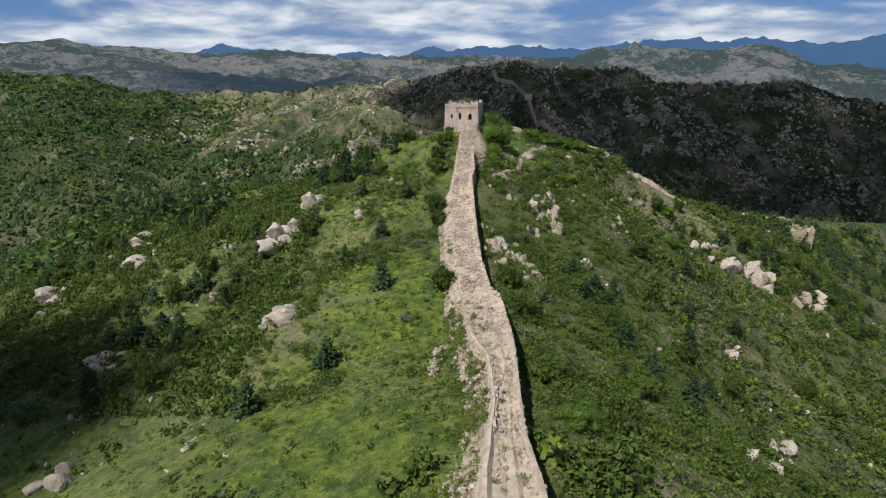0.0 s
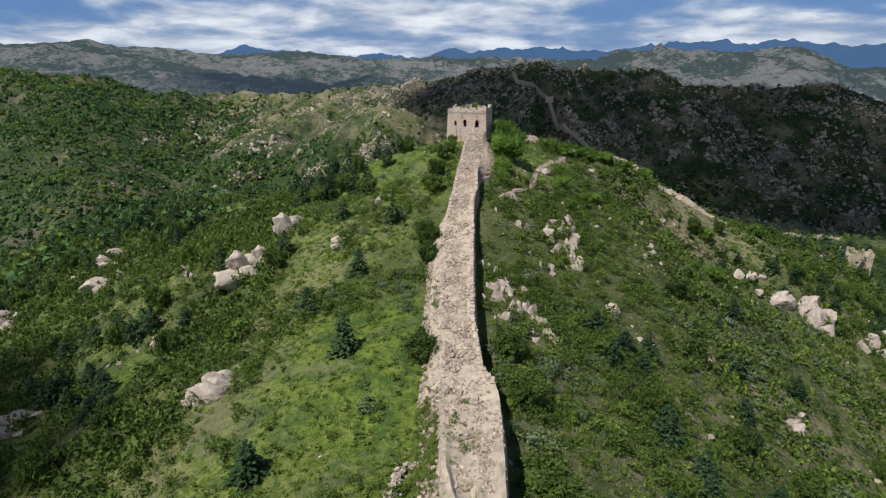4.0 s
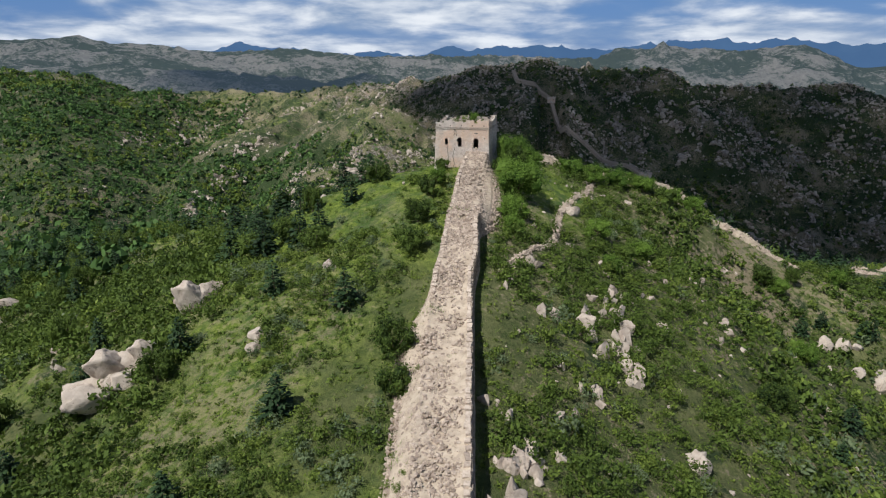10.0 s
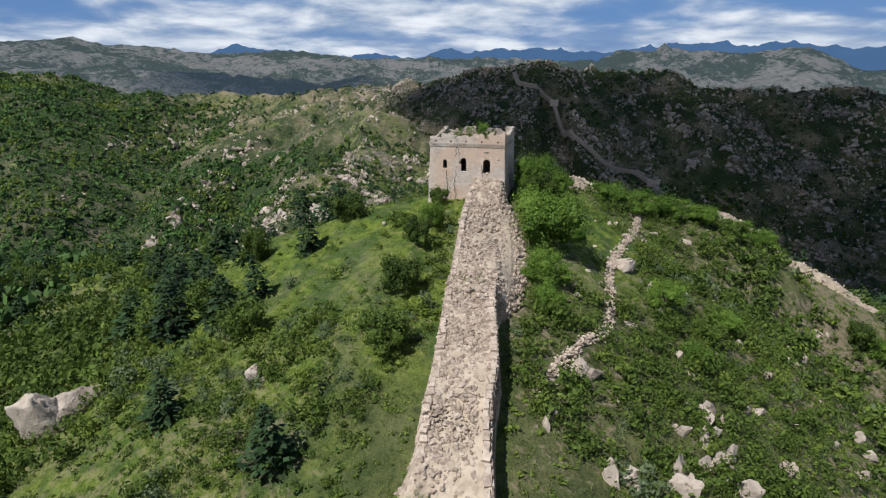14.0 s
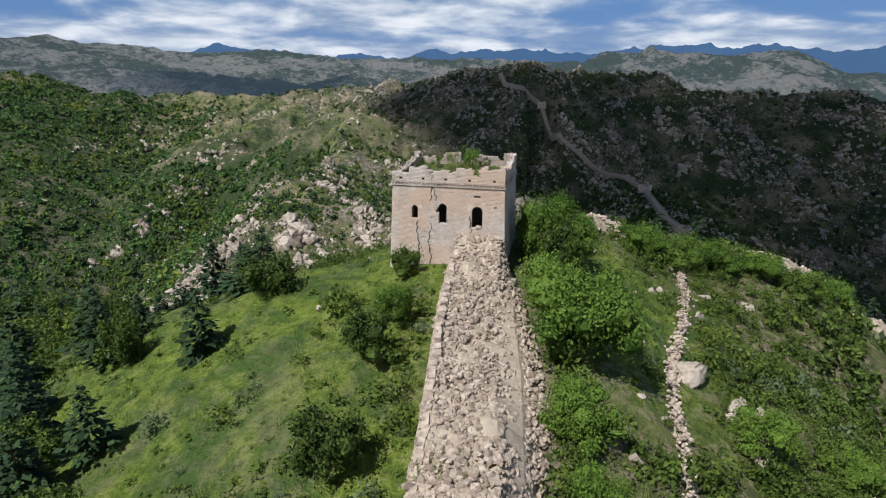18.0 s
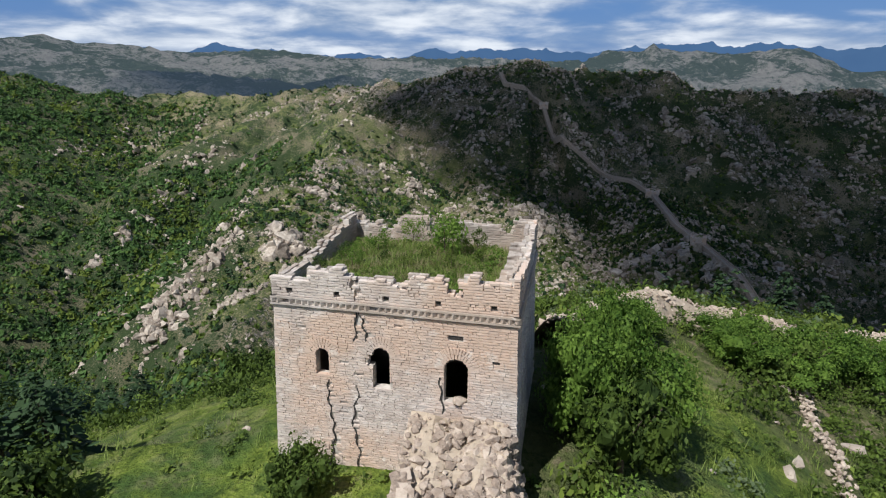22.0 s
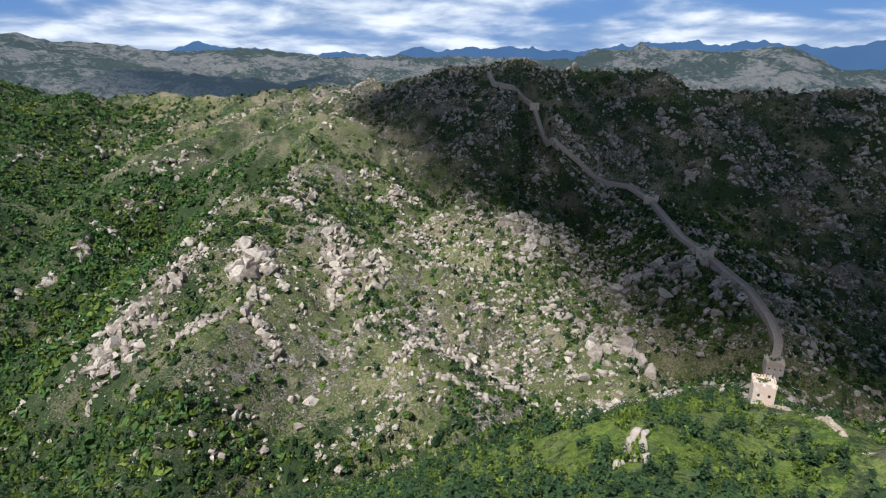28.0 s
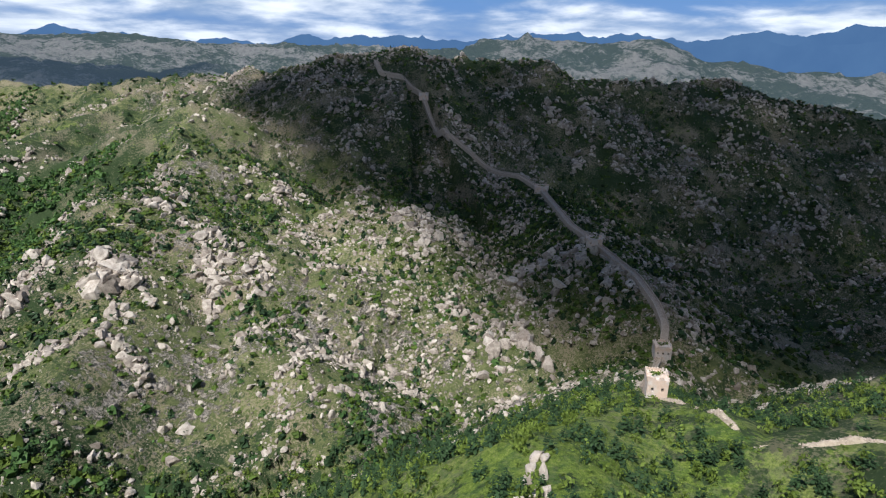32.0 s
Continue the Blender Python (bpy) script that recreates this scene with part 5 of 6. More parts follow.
def plant_trees():
    kinds = {"pine": [tree_thing("pine", "dark green pine tree with tiered branches", 400 + k) for k in range(3)],
             "bright": [tree_thing("bright", "bright green leafy tree with a rounded crown", 410 + k) for k in range(3)],
             "leafy": [tree_thing("leafy", "dense dark green leafy tree on the slope", 420 + k) for k in range(3)]}
    used = set()

    def put(kind, x, y, tall, wide, seed):
        g = rng(seed)
        k = g.randint(3)
        m = pose(x, y, height_at(x, y) - 0.1, 0, 0, g.uniform(0, 360))
        source = kinds[kind][k]
        if (kind, k) in used:
            ob = copy_thing(source, m)
        else:
            ob = source
            ob.matrix_basis = m
            used.add((kind, k))
        ob.scale = (wide, wide, tall)

    spots = [("pine", -32.7, -11, 6.0, 6.5), ("pine", -35, -14.5, 6.5, 7.0), ("pine", -29.5, -15, 5.5, 6.0), ("pine", -25.5, -21, 5.5, 6.0), ("pine", -31.5, -21, 6.0, 6.5), ("leafy", -28, -18, 4.0, 6.0), ("pine", -37, -8, 6.0, 6.5), ("leafy", -34, -18, 4.5, 6.5), ("pine", -40, -14, 6.0, 6.5), ("leafy", -22, -25, 4.0, 5.5),
             ("bright", 9.8, -11.3, 6.6, 9.0), ("bright", 8.6, -18.9, 4.0, 5.4), ("bright", 23.2, -13.5, 3.4, 5.2), ("leafy", 10, 1, 5.0, 5.0), ("bright", 12, 4, 5.0, 6.0), ("bright", 8.8, -5.5, 5.0, 5.5), ("bright", 8.4, -24.0, 3.0, 4.0), ("bright", 8.6, 3.0, 6.0, 5.0), ("bright", 10.8, 8.0, 5.5, 5.5),
             ("bright", 11.8, 13, 3.2, 4.2), ("bright", 15.5, 17.5, 3.0, 4.4), ("leafy", 12.5, 9.5, 3.0, 4.2), ("bright", 23.5, 18.5, 3.7, 6.4), ("bright", 29, 19.5, 4.0, 7.4), ("bright", 35, 21.5, 3.8, 6.8), ("bright", 41, 23, 3.6, 6.4), ("bright", 47.5, 24, 3.4, 6.2), ("leafy", 27, 19, 3.6, 5.5), ("leafy", 46, 22, 3.6, 6.0), ("bright", 55, 28, 3.6, 6.0),
             ("leafy", 27, -17, 3.0, 4.5), ("bright", 31, -12, 3.0, 4.5), ("bright", 24, -22, 2.6, 4.0), ("leafy", -5.5, -13, 3.5, 4.0), ("leafy", -6.5, -22, 4.0, 5.0), ("bright", -4.2, -9, 3.0, 3.5), ("leafy", -7, -31, 4.0, 5.5), ("leafy", -3.6, -1.5, 2.6, 3.2),
             ("leafy", -6.5, -52, 5.0, 5.0), ("leafy", -6.0, -58, 4.0, 4.5), ("leafy", -4.2, -88, 4.2, 6.0), ("leafy", 6.0, -86, 4.5, 5.0), ("leafy", 7.5, -95, 4.0, 5.5), ("bright", 9, -128, 3.0, 4.5), ("leafy", 8, -117, 3.5, 5.0),
             ("pine", -15.2, -84.4, 5.6, 5.2), ("pine", -25.5, -35, 5.0, 5.0), ("pine", -24, 6, 6.0, 5.5), ("pine", -30, -4.5, 6.0, 5.5), ("pine", -36, 4, 6.5, 7.0), ("pine", -42, 0, 6.0, 7.0), ("pine", -18, 4, 5.5, 5.0), ("pine", -48, 8, 6.0, 7.0),
             ("pine", -14, -42, 5.0, 5.0), ("pine", -18, -58, 5.0, 5.5), ("pine", -24, -70, 4.6, 5.0), ("pine", -21, -104, 4.6, 5.0), ("pine", -30, -112, 5.0, 5.5), ("pine", 30, -66, 4.5, 5.0), ("pine", 26, -88, 5.0, 5.5), ("pine", 34, -98, 5.0, 5.5), ("pine", 45, -70, 4.5, 5.5),
             ("pine", 60, -30, 4.5, 5.0), ("pine", 72, 6, 4.5, 5.0), ("pine", 66, -48, 5.0, 5.5), ("pine", 22, -75, 4.0, 4.5), ("pine", 52, -52, 4.5, 5.0), ("bright", 70, 14, 4.0, 5.5), ("bright", 62, -12, 4.0, 5.5), ("bright", 88, 22, 4.0, 5.0), ("pine", 40, 41, 7.0, 6.0), ("pine", 47, 44, 7.0, 6.0), ("pine", 34, 43, 6.5, 6.0)]
    for k, (kind, x, y, tall, wide) in enumerate(spots):
        put(kind, x, y, tall, wide, 500 + k)
    g = rng(560)
    count = 0
    while count < 105:
        x, y = g.uniform(-150, -16), g.uniform(-150, 40)
        if fbm(np.array([x]), np.array([y]), 40, 2, 26)[0] > -0.05 and not open_grass(x, y) and not (x > -48 and y < -50):
            put("pine" if g.rand() < 0.7 else "leafy", x, y, g.uniform(3.5, 6.0), g.uniform(4.0, 6.5), 600 + count)
            count += 1
    count = 0
    while count < 95:
        x, y = g.uniform(20, 150), g.uniform(-150, 20)
        if fbm(np.array([x]), np.array([y]), 40, 2, 27)[0] > 0.0:
            put("pine" if g.rand() < 0.5 else "leafy", x, y, g.uniform(3.0, 5.0), g.uniform(3.5, 6.0), 700 + count)
            count += 1


def leaf_stuff(name, label, shapes, x, y, size, flat, mat, seed, sink=0.15):
    z = ground_height(x, y)[0]
    tagged(new(name, mesh_from(name, *scatter(shapes, rng(seed), x, y, z - sink * size, size, 0.12, flat), mat)), label, "plants", kind="stuff")


def plant_shrubs():
    g = rng(800)
    near = [shrub(810 + k, 210, 0.095) for k in range(8)]
    tuft = [blade_tuft(820 + k, 16) for k in range(5)]
    distant = [shrub(835 + k, 5, 0.32, 5, 2, 1.0) for k in range(6)]
    middle = [shrub(830 + k, 38, 0.215, 0, 2, 1.0) for k in range(8)]
    # scrub on the near slopes
    n = 44000
    x, y = g.uniform(-150, 150, n), g.uniform(-215, 48, n)
    dens = 0.42 + 1.05 * fbm(x, y, 15, 3, 28) + 0.3 * fbm(x, y, 55, 2, 29) + 0.08 + 0.10 * (x > 4)
    l, r, _, _, sl, sr = wall_plan(np.clip(y, -230, -0.6))
    off = np.where(y < -0.5, (x < l - sl - 0.9) | (x > r + sr + 0.9), (np.abs(x - 1.5) > 8.5) | (y > 14))
    meadow = ((x < -4) & (x > -34) & (y > -24) & (y < 12)) | ((x > 9) & (x < 21.5) & (y > -17) & (y < 20)) | beside_low_wall(x, y) | open_grass(x, y) | ((x < -5) & (x > -24) & (y > -106) & (y < -74))
    keep = (g.rand(n) < dens * np.where(meadow, 0.12, 1.0) * np.where(np.abs(x) > 70, 0.8, 1.0)) & off
    x, y = x[keep], y[keep]
    kind = fbm(x, y, 22, 2, 30) + 0.4 * g.normal(size=len(x))
    size = np.where(x > 4, 1.15, 1.0) * (0.50 + 1.6 * g.rand(len(x)) ** 1.7)
    flat = g.uniform(0.75, 1.25, len(x))
    beside = (np.abs(x) < 40) & (y > -125)
    for name, label, mask, mat in (("scrub", "dense low green scrub over the near slopes", kind < 0.25, LEAF), ("bright_scrub", "bright green bushes among the scrub", (kind >= 0.25) & (kind < 0.68), LEAF_MID), ("grey_scrub", "greyish green bushes on the slopes", kind >= 0.68, LEAF_GREY)):
        for shapes, band in ((near, beside), (middle, ~beside)):
            pick = mask & band
            leaf_stuff(name, label, shapes, x[pick], y[pick], size[pick], flat[pick], mat, 840)
    # low growth between the bushes
    n = 46000
    u = g.rand(n)
    x, y = np.where(u < 0.7, g.uniform(-62, 62, n), g.uniform(-120, 120, n)), g.uniform(-190, 40, n)
    l, r, _, _, sl, sr = wall_plan(np.clip(y, -230, -0.6))
    off = np.where(y < -0.5, (x < l - sl - 0.5) | (x > r + sr + 0.5), (np.abs(x - 1.5) > 8.0) | (y > 13))
    grassy = ((x > 9) & (x < 21.5) & (y > -17) & (y < 20)) | beside_low_wall(x, y) | ((x < -4) & (x > -32) & (y > -22) & (y < 12)) | open_grass(x, y)
    keep = off & (g.rand(n) < (0.72 + 0.9 * fbm(x, y, 9, 3, 44)) * np.where(grassy, 0.20, 1.0))
    x, y = x[keep], y[keep]
    low = [shrub(815 + k, 21, 0.25, 0, 2, 0.8) for k in range(8)]
    tone = fbm(x, y, 17, 2, 45) + 0.45 * g.normal(size=len(x))
    for name, label, mask, mat in (("undergrowth", "low dark green undergrowth on the slopes", tone < -0.12, LEAF), ("fresh_undergrowth", "low fresh green undergrowth on the slopes", tone >= -0.12, LEAF_MID)):
        leaf_stuff(name, label, low, x[mask], y[mask], 0.28 + 0.55 * g.rand(mask.sum()) ** 1.6, g.uniform(0.6, 1.1, mask.sum()), mat, 845)
    # dark thickets on the west slope and the woods of the west valley
    m = 6500
    wx, wy = g.uniform(-175, -34, m), g.uniform(-125, 48, m)
    pick = (g.rand(m) < 0.5 + 0.9 * fbm(wx, wy, 34, 3, 36)) & ~open_grass(wx, wy)
    thick = [shrub(850 + k, 64, 0.165, 0, 2, 1.0) for k in range(6)]
    leaf_stuff("thicket", "dark green thickets on the west slope", thick, wx[pick], wy[pick], 0.9 + 1.6 * g.rand(pick.sum()), g.uniform(0.8, 1.3, pick.sum()), LEAF, 842)
    m = 44000
    wx, wy = g.uniform(-900, -70, m), g.uniform(15, 900, m)
    pick = (g.rand(m) < np.clip(0.92 + 0.8 * fbm(wx, wy, 120, 3, 37), 0.2, 1)) & (wx < np.where(wy < 265, -75, -205 + 0.12 * (wy - 300))) & (wx < np.where(wy > 620, -360, 0))
    wx, wy = wx[pick], wy[pick]
    size = (2.0 + 3.2 * g.rand(len(wx)) ** 1.5) * (1 + 0.35 * fbm(wx, wy, 60, 2, 67))
    fresh = fbm(wx, wy, 45, 3, 68) + 0.35 * g.normal(size=len(wx)) > 0.30
    for name, label, some, mat in (("west_woods", "dense dark woods filling the west valley", ~fresh, LEAF_HAZED), ("west_thickets", "fresh green thickets in the west valley", fresh, LEAF_MID)):
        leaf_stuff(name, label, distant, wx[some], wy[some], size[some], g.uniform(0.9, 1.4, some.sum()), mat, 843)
    # grass tufts
    n = 12000
    x, y = g.uniform(-45, 45, n), g.uniform(-190, 40, n)
    l, r, _, _, sl, sr = wall_plan(np.clip(y, -230, -0.6))
    off = np.where(y < -0.5, (x < l - sl) | (x > r + sr), (np.abs(x - 1.5) > 8) | (y > 12))
    keep = off & (g.rand(n) < 0.45 + 0.6 * fbm(x, y, 20, 2, 31))
    leaf_stuff("grass_tufts", "tufts of long grass on the slopes", tuft, x[keep], y[keep], 0.5 + 0.5 * g.rand(keep.sum()), g.uniform(0.6, 1.1, keep.sum()), GRASS, 850, 0.2)
    # bushes on the sunny spur
    n = 3200
    x, y = g.uniform(15, 195, n), g.uniform(85, 250, n)
    keep = g.rand(n) < 0.5 + 0.9 * fbm(x, y, 18, 3, 64)
    leaf_stuff("spur_scrub", "green bushes on the grassy spur", middle, x[keep], y[keep], 0.4 + 1.2 * g.rand(keep.sum()) ** 2, g.uniform(0.7, 1.1, keep.sum()), LEAF_MID, 852)
    # weeds and bushes on the ruined wall
    n = 2600
    y = np.where(g.rand(n) < 0.75, g.uniform(-190, -98, n), g.uniform(-98, -25, n))
    l, r, zl, zr, sl, sr = wall_plan(y)
    x = l - sl * 0.6 + (r - l + sl * 0.6) * g.rand(n) ** 1.3 * 0.9
    keep = g.rand(n) < np.where(y < -98, 0.25, 0.0) + 0.9 * fbm(x, y, 5, 2, 63)
    x, y, l, sl, zl = x[keep], y[keep], l[keep], sl[keep], zl[keep]
    f = np.clip((l - x) / sl, 0, 1)
    z = np.where(x < l, zl * (1 - f) + np.interp(y, FOOT_Y, FOOT_LEFT) * f, wall_top(x, y)) - 0.05
    tagged(new("wall_weeds", mesh_from("wall_weeds", *scatter(tuft, g, x, y, z, 0.35 + 0.45 * g.rand(len(x)) ** 2, 0.12, 0.8), GRASS)), "weeds and grass growing on the ruined wall", "plants", kind="stuff")
    n = 2600
    y = np.where(g.rand(n) < 0.85, g.uniform(-185, -98, n), g.uniform(-98, -40, n))
    l, r, zl, zr, sl, sr = wall_plan(y)
    x = np.where(g.rand(n) < 0.86, l - sl * (0.12 + 0.95 * g.rand(n)), l + (r - l) * (0.45 + 0.25 * g.normal(size=n)))
    keep = (g.rand(n) < 0.45 + 1.2 * fbm(x, y, 6, 2, 65)) & (x < r - 0.6) & ((y < -98) | (x < l - 0.3))
    x, y, l, sl, zl = x[keep], y[keep], l[keep], sl[keep], zl[keep]
    f = np.clip((l - x) / sl, 0, 1)
    z = np.where(x < l, zl * (1 - f) + np.interp(y, FOOT_Y, FOOT_LEFT) * f, wall_top(x, y)) - 0.1
    tagged(new("wall_scrub", mesh_from("wall_scrub", *scatter(near, g, x, y, z, 0.2 + 0.7 * g.rand(len(x)) ** 2, 0.12, 0.8), LEAF_MID, True)), "low green bushes rooted in the ruined wall", "plants", kind="stuff")
    # trees on the north slope and in the valley
    n = 9500
    x, y = g.uniform(-230, 230, n), g.uniform(38, 290, n)
    h, close = ground_height(x, y)
    bare = (np.hypot(x - 72, y - 142) < 34) | (np.hypot(x - 108, y - 165) < 34)
    keep = (g.rand(n) < np.where(bare, 0.35, 0.80 + 0.3 * fbm(x, y, 40, 2, 32))) & (close > 7) & ~((y > 268) & (h > -158))
    x, y = x[keep], y[keep]
    pines = g.rand(len(x)) < 0.42
    crowns = [shrub(860 + k, 36, 0.26, 0, 2, 1.2) for k in range(6)]
    cones = [(v * (2.4, 2.4, 2.4), f) for v, f in (pine_cloud(870 + k, 7, 11, 0.26) for k in range(4))]
    fine_crowns = [shrub(865 + k, 300, 0.085, 0, 3, 1.1) for k in range(6)]
    for shapes, band in ((fine_crowns, ~pines & (y < 110)), (crowns, ~pines & (y >= 110))):
        leaf_stuff("valley_woods", "green broadleaf woods on the north slope", shapes, x[band], y[band], g.uniform(1.0, 2.6, band.sum()), g.uniform(0.9, 1.4, band.sum()), LEAF_MID, 880, 0.05)
    leaf_stuff("valley_pines", "dark pines on the north slope", cones, x[pines], y[pines], g.uniform(1.6, 2.6, pines.sum()), g.uniform(0.9, 1.2, pines.sum()), NEEDLE, 881, 0.05)
    # bushes and trees of the middle distance
    n = 96000
    half = n // 2
    x, y = np.concatenate([g.uniform(-290, 300, half), g.uniform(-720, 720, half)]), np.concatenate([g.uniform(250, 560, half), g.uniform(330, 960, half)])
    h, close = ground_height(x, y)
    gully = -fbm(x, y, 70, 3, 3, True)
    dens = 0.46 + 1.0 * gully + 0.45 * fbm(x, y, 90, 3, 33) + 0.55 * np.clip((-215 - x) / 120, 0, 1) * np.clip((720 - y) / 200, 0, 1) + 0.62 * np.clip((x + 0.9 * (y - 480) - 60) / 120, 0, 1) + np.where(h < -160, 0.8, 0)
    keep = (g.rand(n) < np.clip(dens, 0.14, 0.95) * 0.64) & (close > 5)
    x, y = x[keep], y[keep]
    pines = g.rand(len(x)) < 0.35
    size = 0.8 + 3.1 * g.rand(len(x)) ** 1.6
    fresh = ~pines & (g.rand(len(x)) < 0.22)
    dull = ~pines & ~fresh
    leaf_stuff("hill_scrub", "dark bushes dotted over the rocky hills", distant, x[dull], y[dull], size[dull], g.uniform(0.7, 1.2, dull.sum()), LEAF, 890)
    leaf_stuff("hill_bushes", "fresh green bushes in the gullies of the hills", distant, x[fresh], y[fresh], size[fresh], g.uniform(0.7, 1.2, fresh.sum()), LEAF_HAZED, 892)
    leaf_stuff("hill_pines", "small dark pines dotted over the rocky hills", distant, x[pines], y[pines], size[pines], g.uniform(1.0, 1.6, pines.sum()), NEEDLE, 891)
    # far woods
    n = 8000
    a, d = g.uniform(-0.85, 0.85, n), 900 + 420 * g.rand(n)
    x, y = np.sin(a) * d, np.cos(a) * d
    keep = g.rand(n) < 0.4 + 0.9 * fbm(x, y, 160, 3, 34)
    speck = [leaf_cloud(895 + k, 9, 0.6, 4, 0.9) for k in range(4)]
    leaf_stuff("far_woods", "dark woods on the distant mountains", speck, x[keep], y[keep], g.uniform(2.0, 4.5, keep.sum()), g.uniform(0.6, 1.0, keep.sum()), NEEDLE, 896)


def roof_plants():
    """Grass and saplings on the tower top."""
    g = rng(900)
    frame_m = np.array(tower_frame())
    blades = [blade_tuft(901 + k, 36) for k in range(4)]
    places = []
    for _ in range(1200):
        u, w = g.uniform(-4.2, 4.2), g.uniform(0.8, 8.0)
        p = frame_m @ (u, w, 10.60 + 0.4 * math.exp(-((u + 0.3) ** 2 + (w - 4.5) ** 2) / 9), 1)
        places.append((g.randint(4), seat(spin(g, g.uniform(0.25, 0.55), 0.15, g.uniform(0.5, 1.0)), *p[:3])))
    tagged(new("roof_grass", mesh_from("roof_grass", *many(blades, places[:800]), GRASS)), "long grass and weeds growing on the tower top", "plants", kind="stuff")
    tagged(new("dry_grass", mesh_from("dry_grass", *many(blades, places[800:]), STRAW)), "dry straw coloured grass on the tower top", "plants", kind="stuff")
    weeds = [shrub(930 + k, 60, 0.13) for k in range(4)]
    spots = [(g.randint(4), seat(spin(g, g.uniform(0.15, 0.45), 0.1, 0.8), *(frame_m @ (g.uniform(-4.2, 3.4), g.uniform(0.9, 7.9), 10.78, 1))[:3])) for _ in range(420)]
    tagged(new("roof_weeds", mesh_from("roof_weeds", *many(weeds, spots), LEAF_BRIGHT)), "low leafy weeds on the tower top", "plants", kind="stuff")
    for u, w, tall, mat, label in ((0.9, 5.6, 2.1, LEAF_BRIGHT, "young leafy sapling on the tower top"), (-2.4, 5.6, 1.1, LEAF_BRIGHT, "bright green bush on the tower top"), (-1.2, 7.6, 1.2, LEAF_BRIGHT, "bright green sapling by the back parapet"), (2.2, 7.4, 1.0, LEAF, "small bush by the back parapet"), (0.6, 7.0, 1.5, LEAF_BRIGHT, "leafy sapling by the back parapet"), (-3.6, 4.4, 0.8, LEAF, "low bush inside the west parapet"),
                                    (-2.9, 3.4, 0.9, LEAF_BRIGHT, "bright green bush on the tower top"), (-0.3, 3.4, 0.7, LEAF_MID, "small green bush in the roof grass"), (1.6, 3.9, 0.9, LEAF_MID, "small green bush in the roof grass"), (0.2, 4.8, 0.8, LEAF_MID, "small green bush in the roof grass"),
                                    (-1.6, 4.2, 0.6, LEAF, "small dark bush in the roof grass"), (2.6, 5.4, 0.7, LEAF_MID, "small green bush in the roof grass"), (-4.0, 2.4, 0.7, LEAF, "low bush inside the west parapet"), (1.8, 6.6, 0.8, LEAF_MID, "small green bush in the roof grass")):
        p = frame_m @ (u, w, 10.85, 1)
        bush = tagged(empty("bush", *p[:3]), label, "bush", "bushes on the tower top")
        v, f = leaf_cloud(int(tall * 1000) + int(u * 100) + 900, 700, 0.06, 9, 1.15)
        part("crown", mesh_from("crown", v * tall * (0.62, 0.62, 0.85), f, mat), bush)
        part("stem", mesh_from("stem", *tapered([(0, 0, -0.1), (0.02, 0, 0.3 * tall), (0, 0.03, 0.7 * tall)], [0.03, 0.022, 0.008]), BARK), bush)


# ---- sky things and distance ----
def cloud_mass(outline, lump, seed, high=900.0):
    """A cumulus cloud high overhead, whose shade falls on the land within the outline."""
    g = rng(seed)
    shape = np.array(outline, float)
    x, y = shape.mean(0)
    cx, cy = x + TO_SUN.x / TO_SUN.z * (high + 60), y + TO_SUN.y / TO_SUN.z * (high + 60)
    spots = []
    low, high_xy = shape.min(0), shape.max(0)
    grid = [np.array((a, b)) for a in np.arange(low[0], high_xy[0], lump * 0.85) for b in np.arange(low[1], high_xy[1], lump * 0.85)]
    for p in grid:
        p = p + g.normal(size=2) * lump * 0.2
        crossing = 0
        for (ax, ay), (bx, by) in zip(shape, np.roll(shape, -1, 0)):
            if (ay > p[1]) != (by > p[1]) and p[0] < (bx - ax) * (p[1] - ay) / (by - ay) + ax:
                crossing += 1
        if crossing % 2:
            spots.append(p - (x, y))
    shapes = []
    v, f = icosphere(2)
    for k, (ox, oy) in enumerate(spots):
        size = lump * g.uniform(0.8, 1.25)
        puff = v * (1 + 0.22 * fbm(v[:, 0] * 3 + k, v[:, 1] * 3 + v[:, 2] * 2, 1.0, 3, seed + k))[:, None]
        p = puff * (size, size, 35 + 30 * g.rand())
        p[:, 2] = np.maximum(p[:, 2], -14)
        shapes.append((p + (ox, oy, 0), f))
    cloud = mesh_from("cloud", *joined(shapes), CLOUD, True)
    tagged(new("cloud", cloud), "grey white cumulus cloud drifting over the mountains", "cloud", kind="structure").matrix_basis = pose(cx, cy, high)


def cloud_material():
    m, n = material("cloud")
    at = n.add("ShaderNodeNewGeometry").outputs["Position"]
    body = n.add("ShaderNodeBsdfDiffuse", {0: n.mix(n.noise(at, 0.01, 5.0), (0.75, 0.76, 0.78), (0.9, 0.9, 0.9))}).outputs[0]
    thin = n.add("ShaderNodeBsdfTransparent").outputs[0]
    n.add("ShaderNodeOutputMaterial", {0: n.add("ShaderNodeMixShader", {0: 0.73, 1: body, 2: thin}).outputs[0]})
    return m


CLOUD = cloud_material()


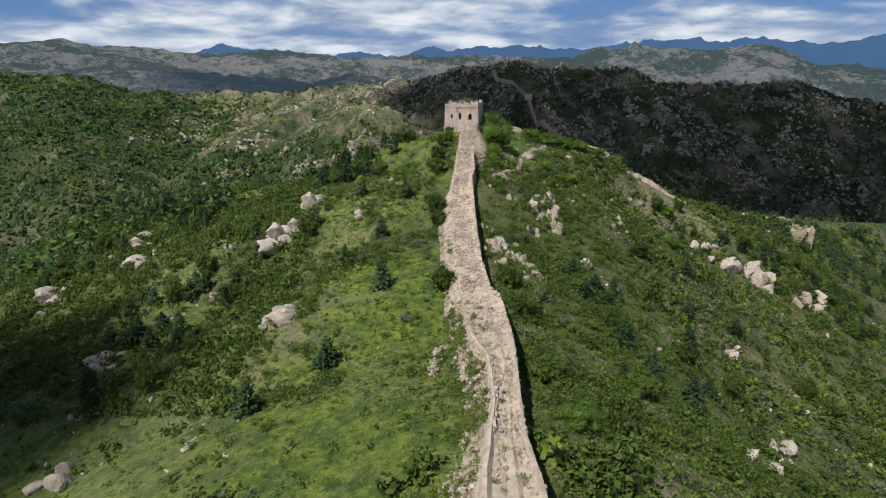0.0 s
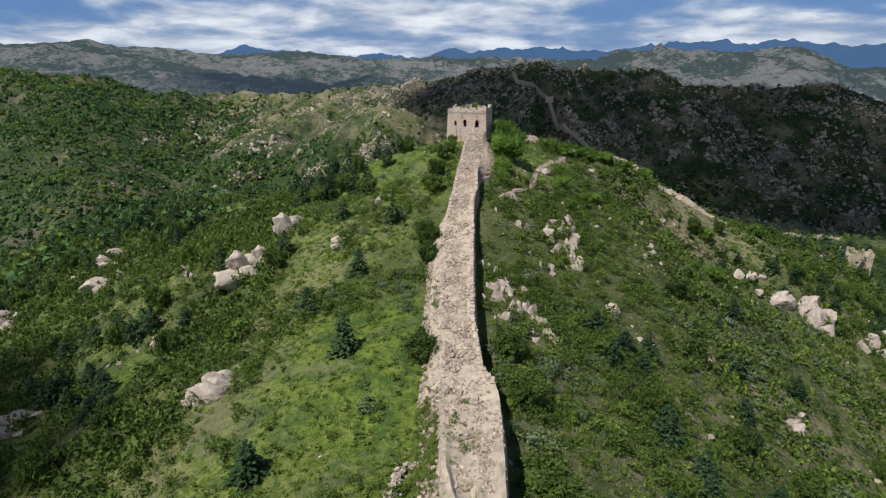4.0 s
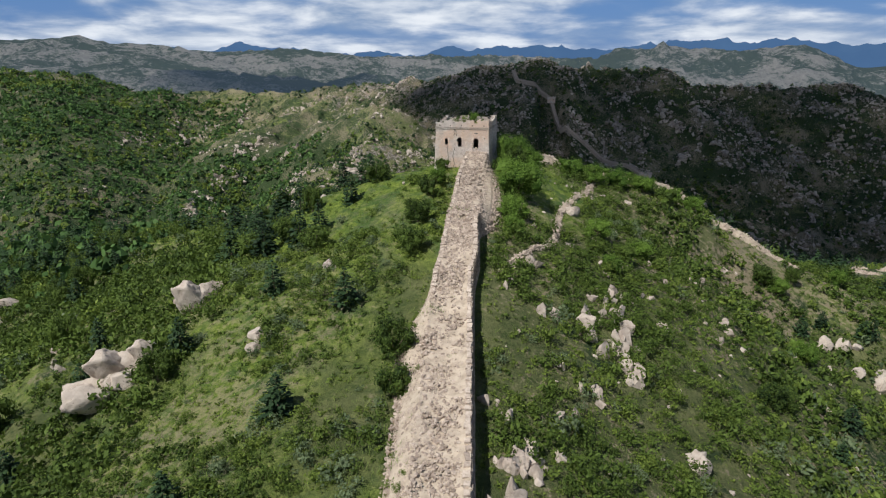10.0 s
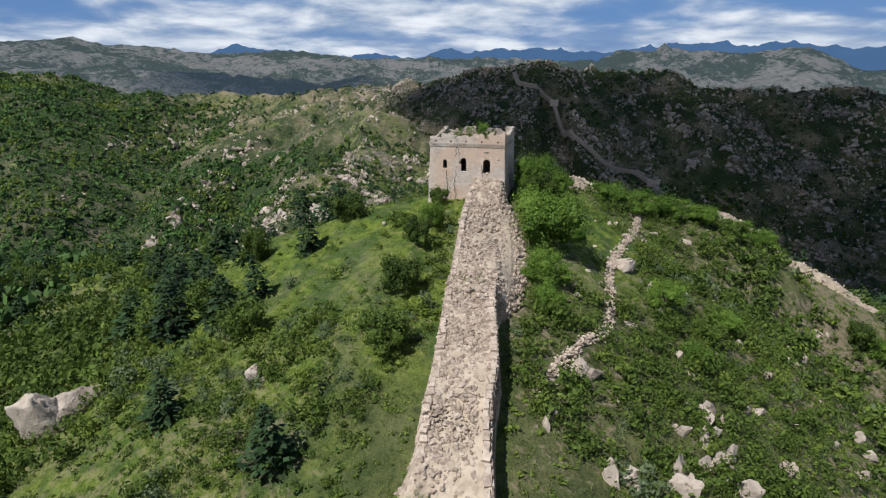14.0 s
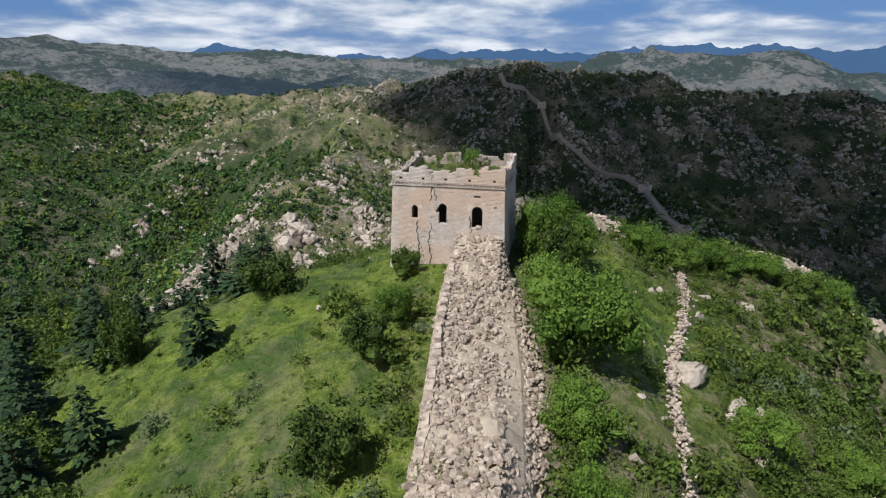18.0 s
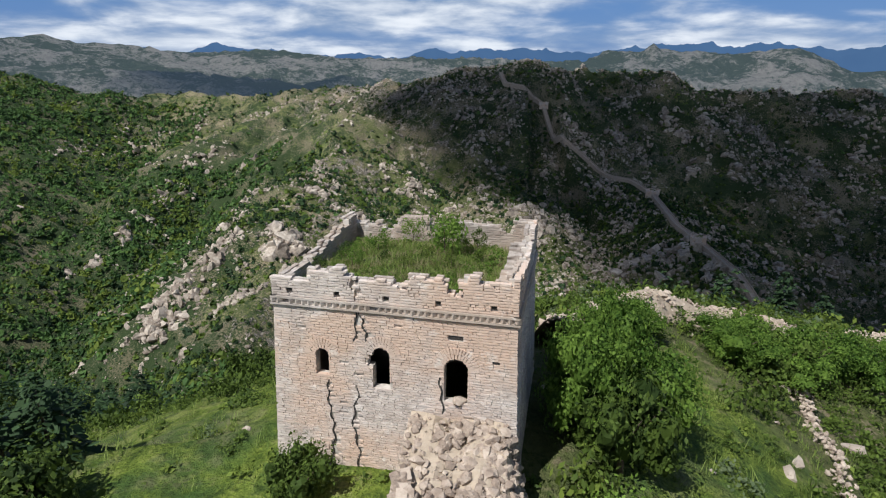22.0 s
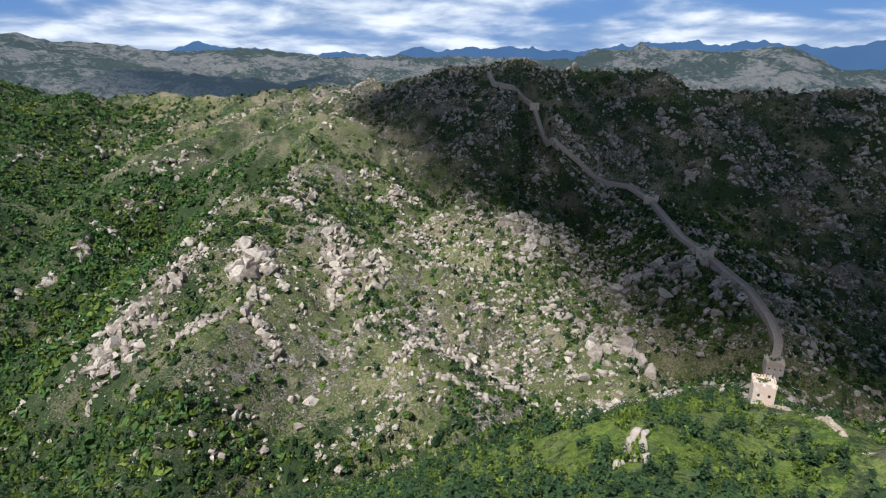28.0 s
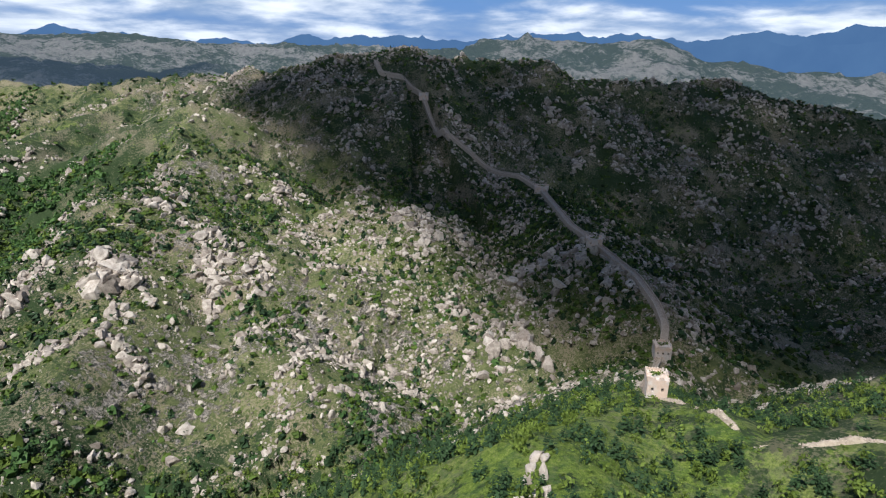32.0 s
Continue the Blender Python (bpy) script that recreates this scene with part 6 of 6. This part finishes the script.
def far_mountains():
    """The ranges at the horizon, their blue haze painted as glow."""
    m, n = material("painted_haze_range")
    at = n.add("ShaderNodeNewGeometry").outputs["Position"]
    # haze blue given off by the ranges themselves, whatever the sun does
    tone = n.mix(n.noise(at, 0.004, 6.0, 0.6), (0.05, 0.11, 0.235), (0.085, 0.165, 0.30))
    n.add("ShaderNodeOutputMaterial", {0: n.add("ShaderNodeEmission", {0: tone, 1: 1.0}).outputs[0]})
    for seed, dist, level, rough, name in ((1, 4350, 150, 1.0, "far_range"), (2, 4150, 105, 0.8, "near_range")):
        a = np.linspace(-1.35, 1.35, 900)
        top = level + rough * (85 * fbm(a * 1000, a * 0, 110, 6, 40 + seed, True) + 45 * fbm(a * 1000, a * 0, 900, 2, 50 + seed))
        top = top + np.where(a > 0.15, 35, 0) * np.clip((a - 0.15) / 0.2, 0, 1) - (60 * np.clip(-a - 0.35, 0, 1) if seed == 1 else 0)
        x, y = np.sin(a) * dist, np.cos(a) * dist
        v = np.stack([np.stack([x, y, a * 0 - 250], -1), np.stack([x, y, top], -1), np.stack([x * 1.03, y * 1.03, a * 0 - 250], -1)], 1)
        i = np.arange(899 * 2)
        b = i // 2 * 3 + i % 2
        tagged(new("backdrop", mesh_from("backdrop", v.reshape(-1, 3), np.stack([b, b + 3, b + 4, b + 1], -1), m)), "glowing mountain range on the horizon, painted in haze blue", "mountains", kind="structure")


mound("ridge_wall", "crumbled pale earth and rubble wall on the ridge beside the tower", [(9, 11), (14, 20), (19, 24), (26, 27), (36, 28.5), (47, 30.5), (58, 32)], 970, 2.2, 2.7)
mound("saddle_wall", "low ruined wall of pale stone along the grassy saddle", [p[:2] for p in TOWER_RIDGE[3:7]], 972, 2.0, 1.4, 0.3)
mound("spur_heap", "broken pale stone wall along the green spur", [p[:2] for p in SPUR_WALL[:6]], 974, 1.2, 2.2, 0.16)
low_wall("dry_stone_wall", "low dry stone wall running down the slope", [(29.5, 21), (26, 9.5), (21.5, -1), (18.5, -7), (17, -11.5), (16, -17), (14, -24), (8.5, -31), (6, -35.5)], 980, 0.62)
low_wall("dry_stone_enclosure", "low stone enclosure beside the great wall", [(-1.5, -105.5), (-5.2, -106.3), (-5.6, -110.2), (-5.8, -116.3)], 985, 0.6)
build_boulders()
scatter_rocks()
plant_trees()
plant_shrubs()
roof_plants()
far_mountains()
cloud_mass([(-80, 800), (-30, 700), (-20, 640), (-14, 590), (20, 535), (50, 470), (70, 422), (80, 385), (90, 330), (135, 266), (235, 232), (340, 225), (560, 250), (800, 330), (840, 760), (500, 820), (100, 820)], 42, 950, 4200.0)
cloud_mass([(-880, 1620), (-420, 1700), (-330, 2050), (-420, 2350), (-760, 2400), (-900, 2050)], 80, 951, 2500.0)
cloud_mass([(-165, -25), (-100, -50), (-60, -75), (-38, -91), (-44, -97), (-62, -94), (-100, -82), (-165, -56)], 10, 952)
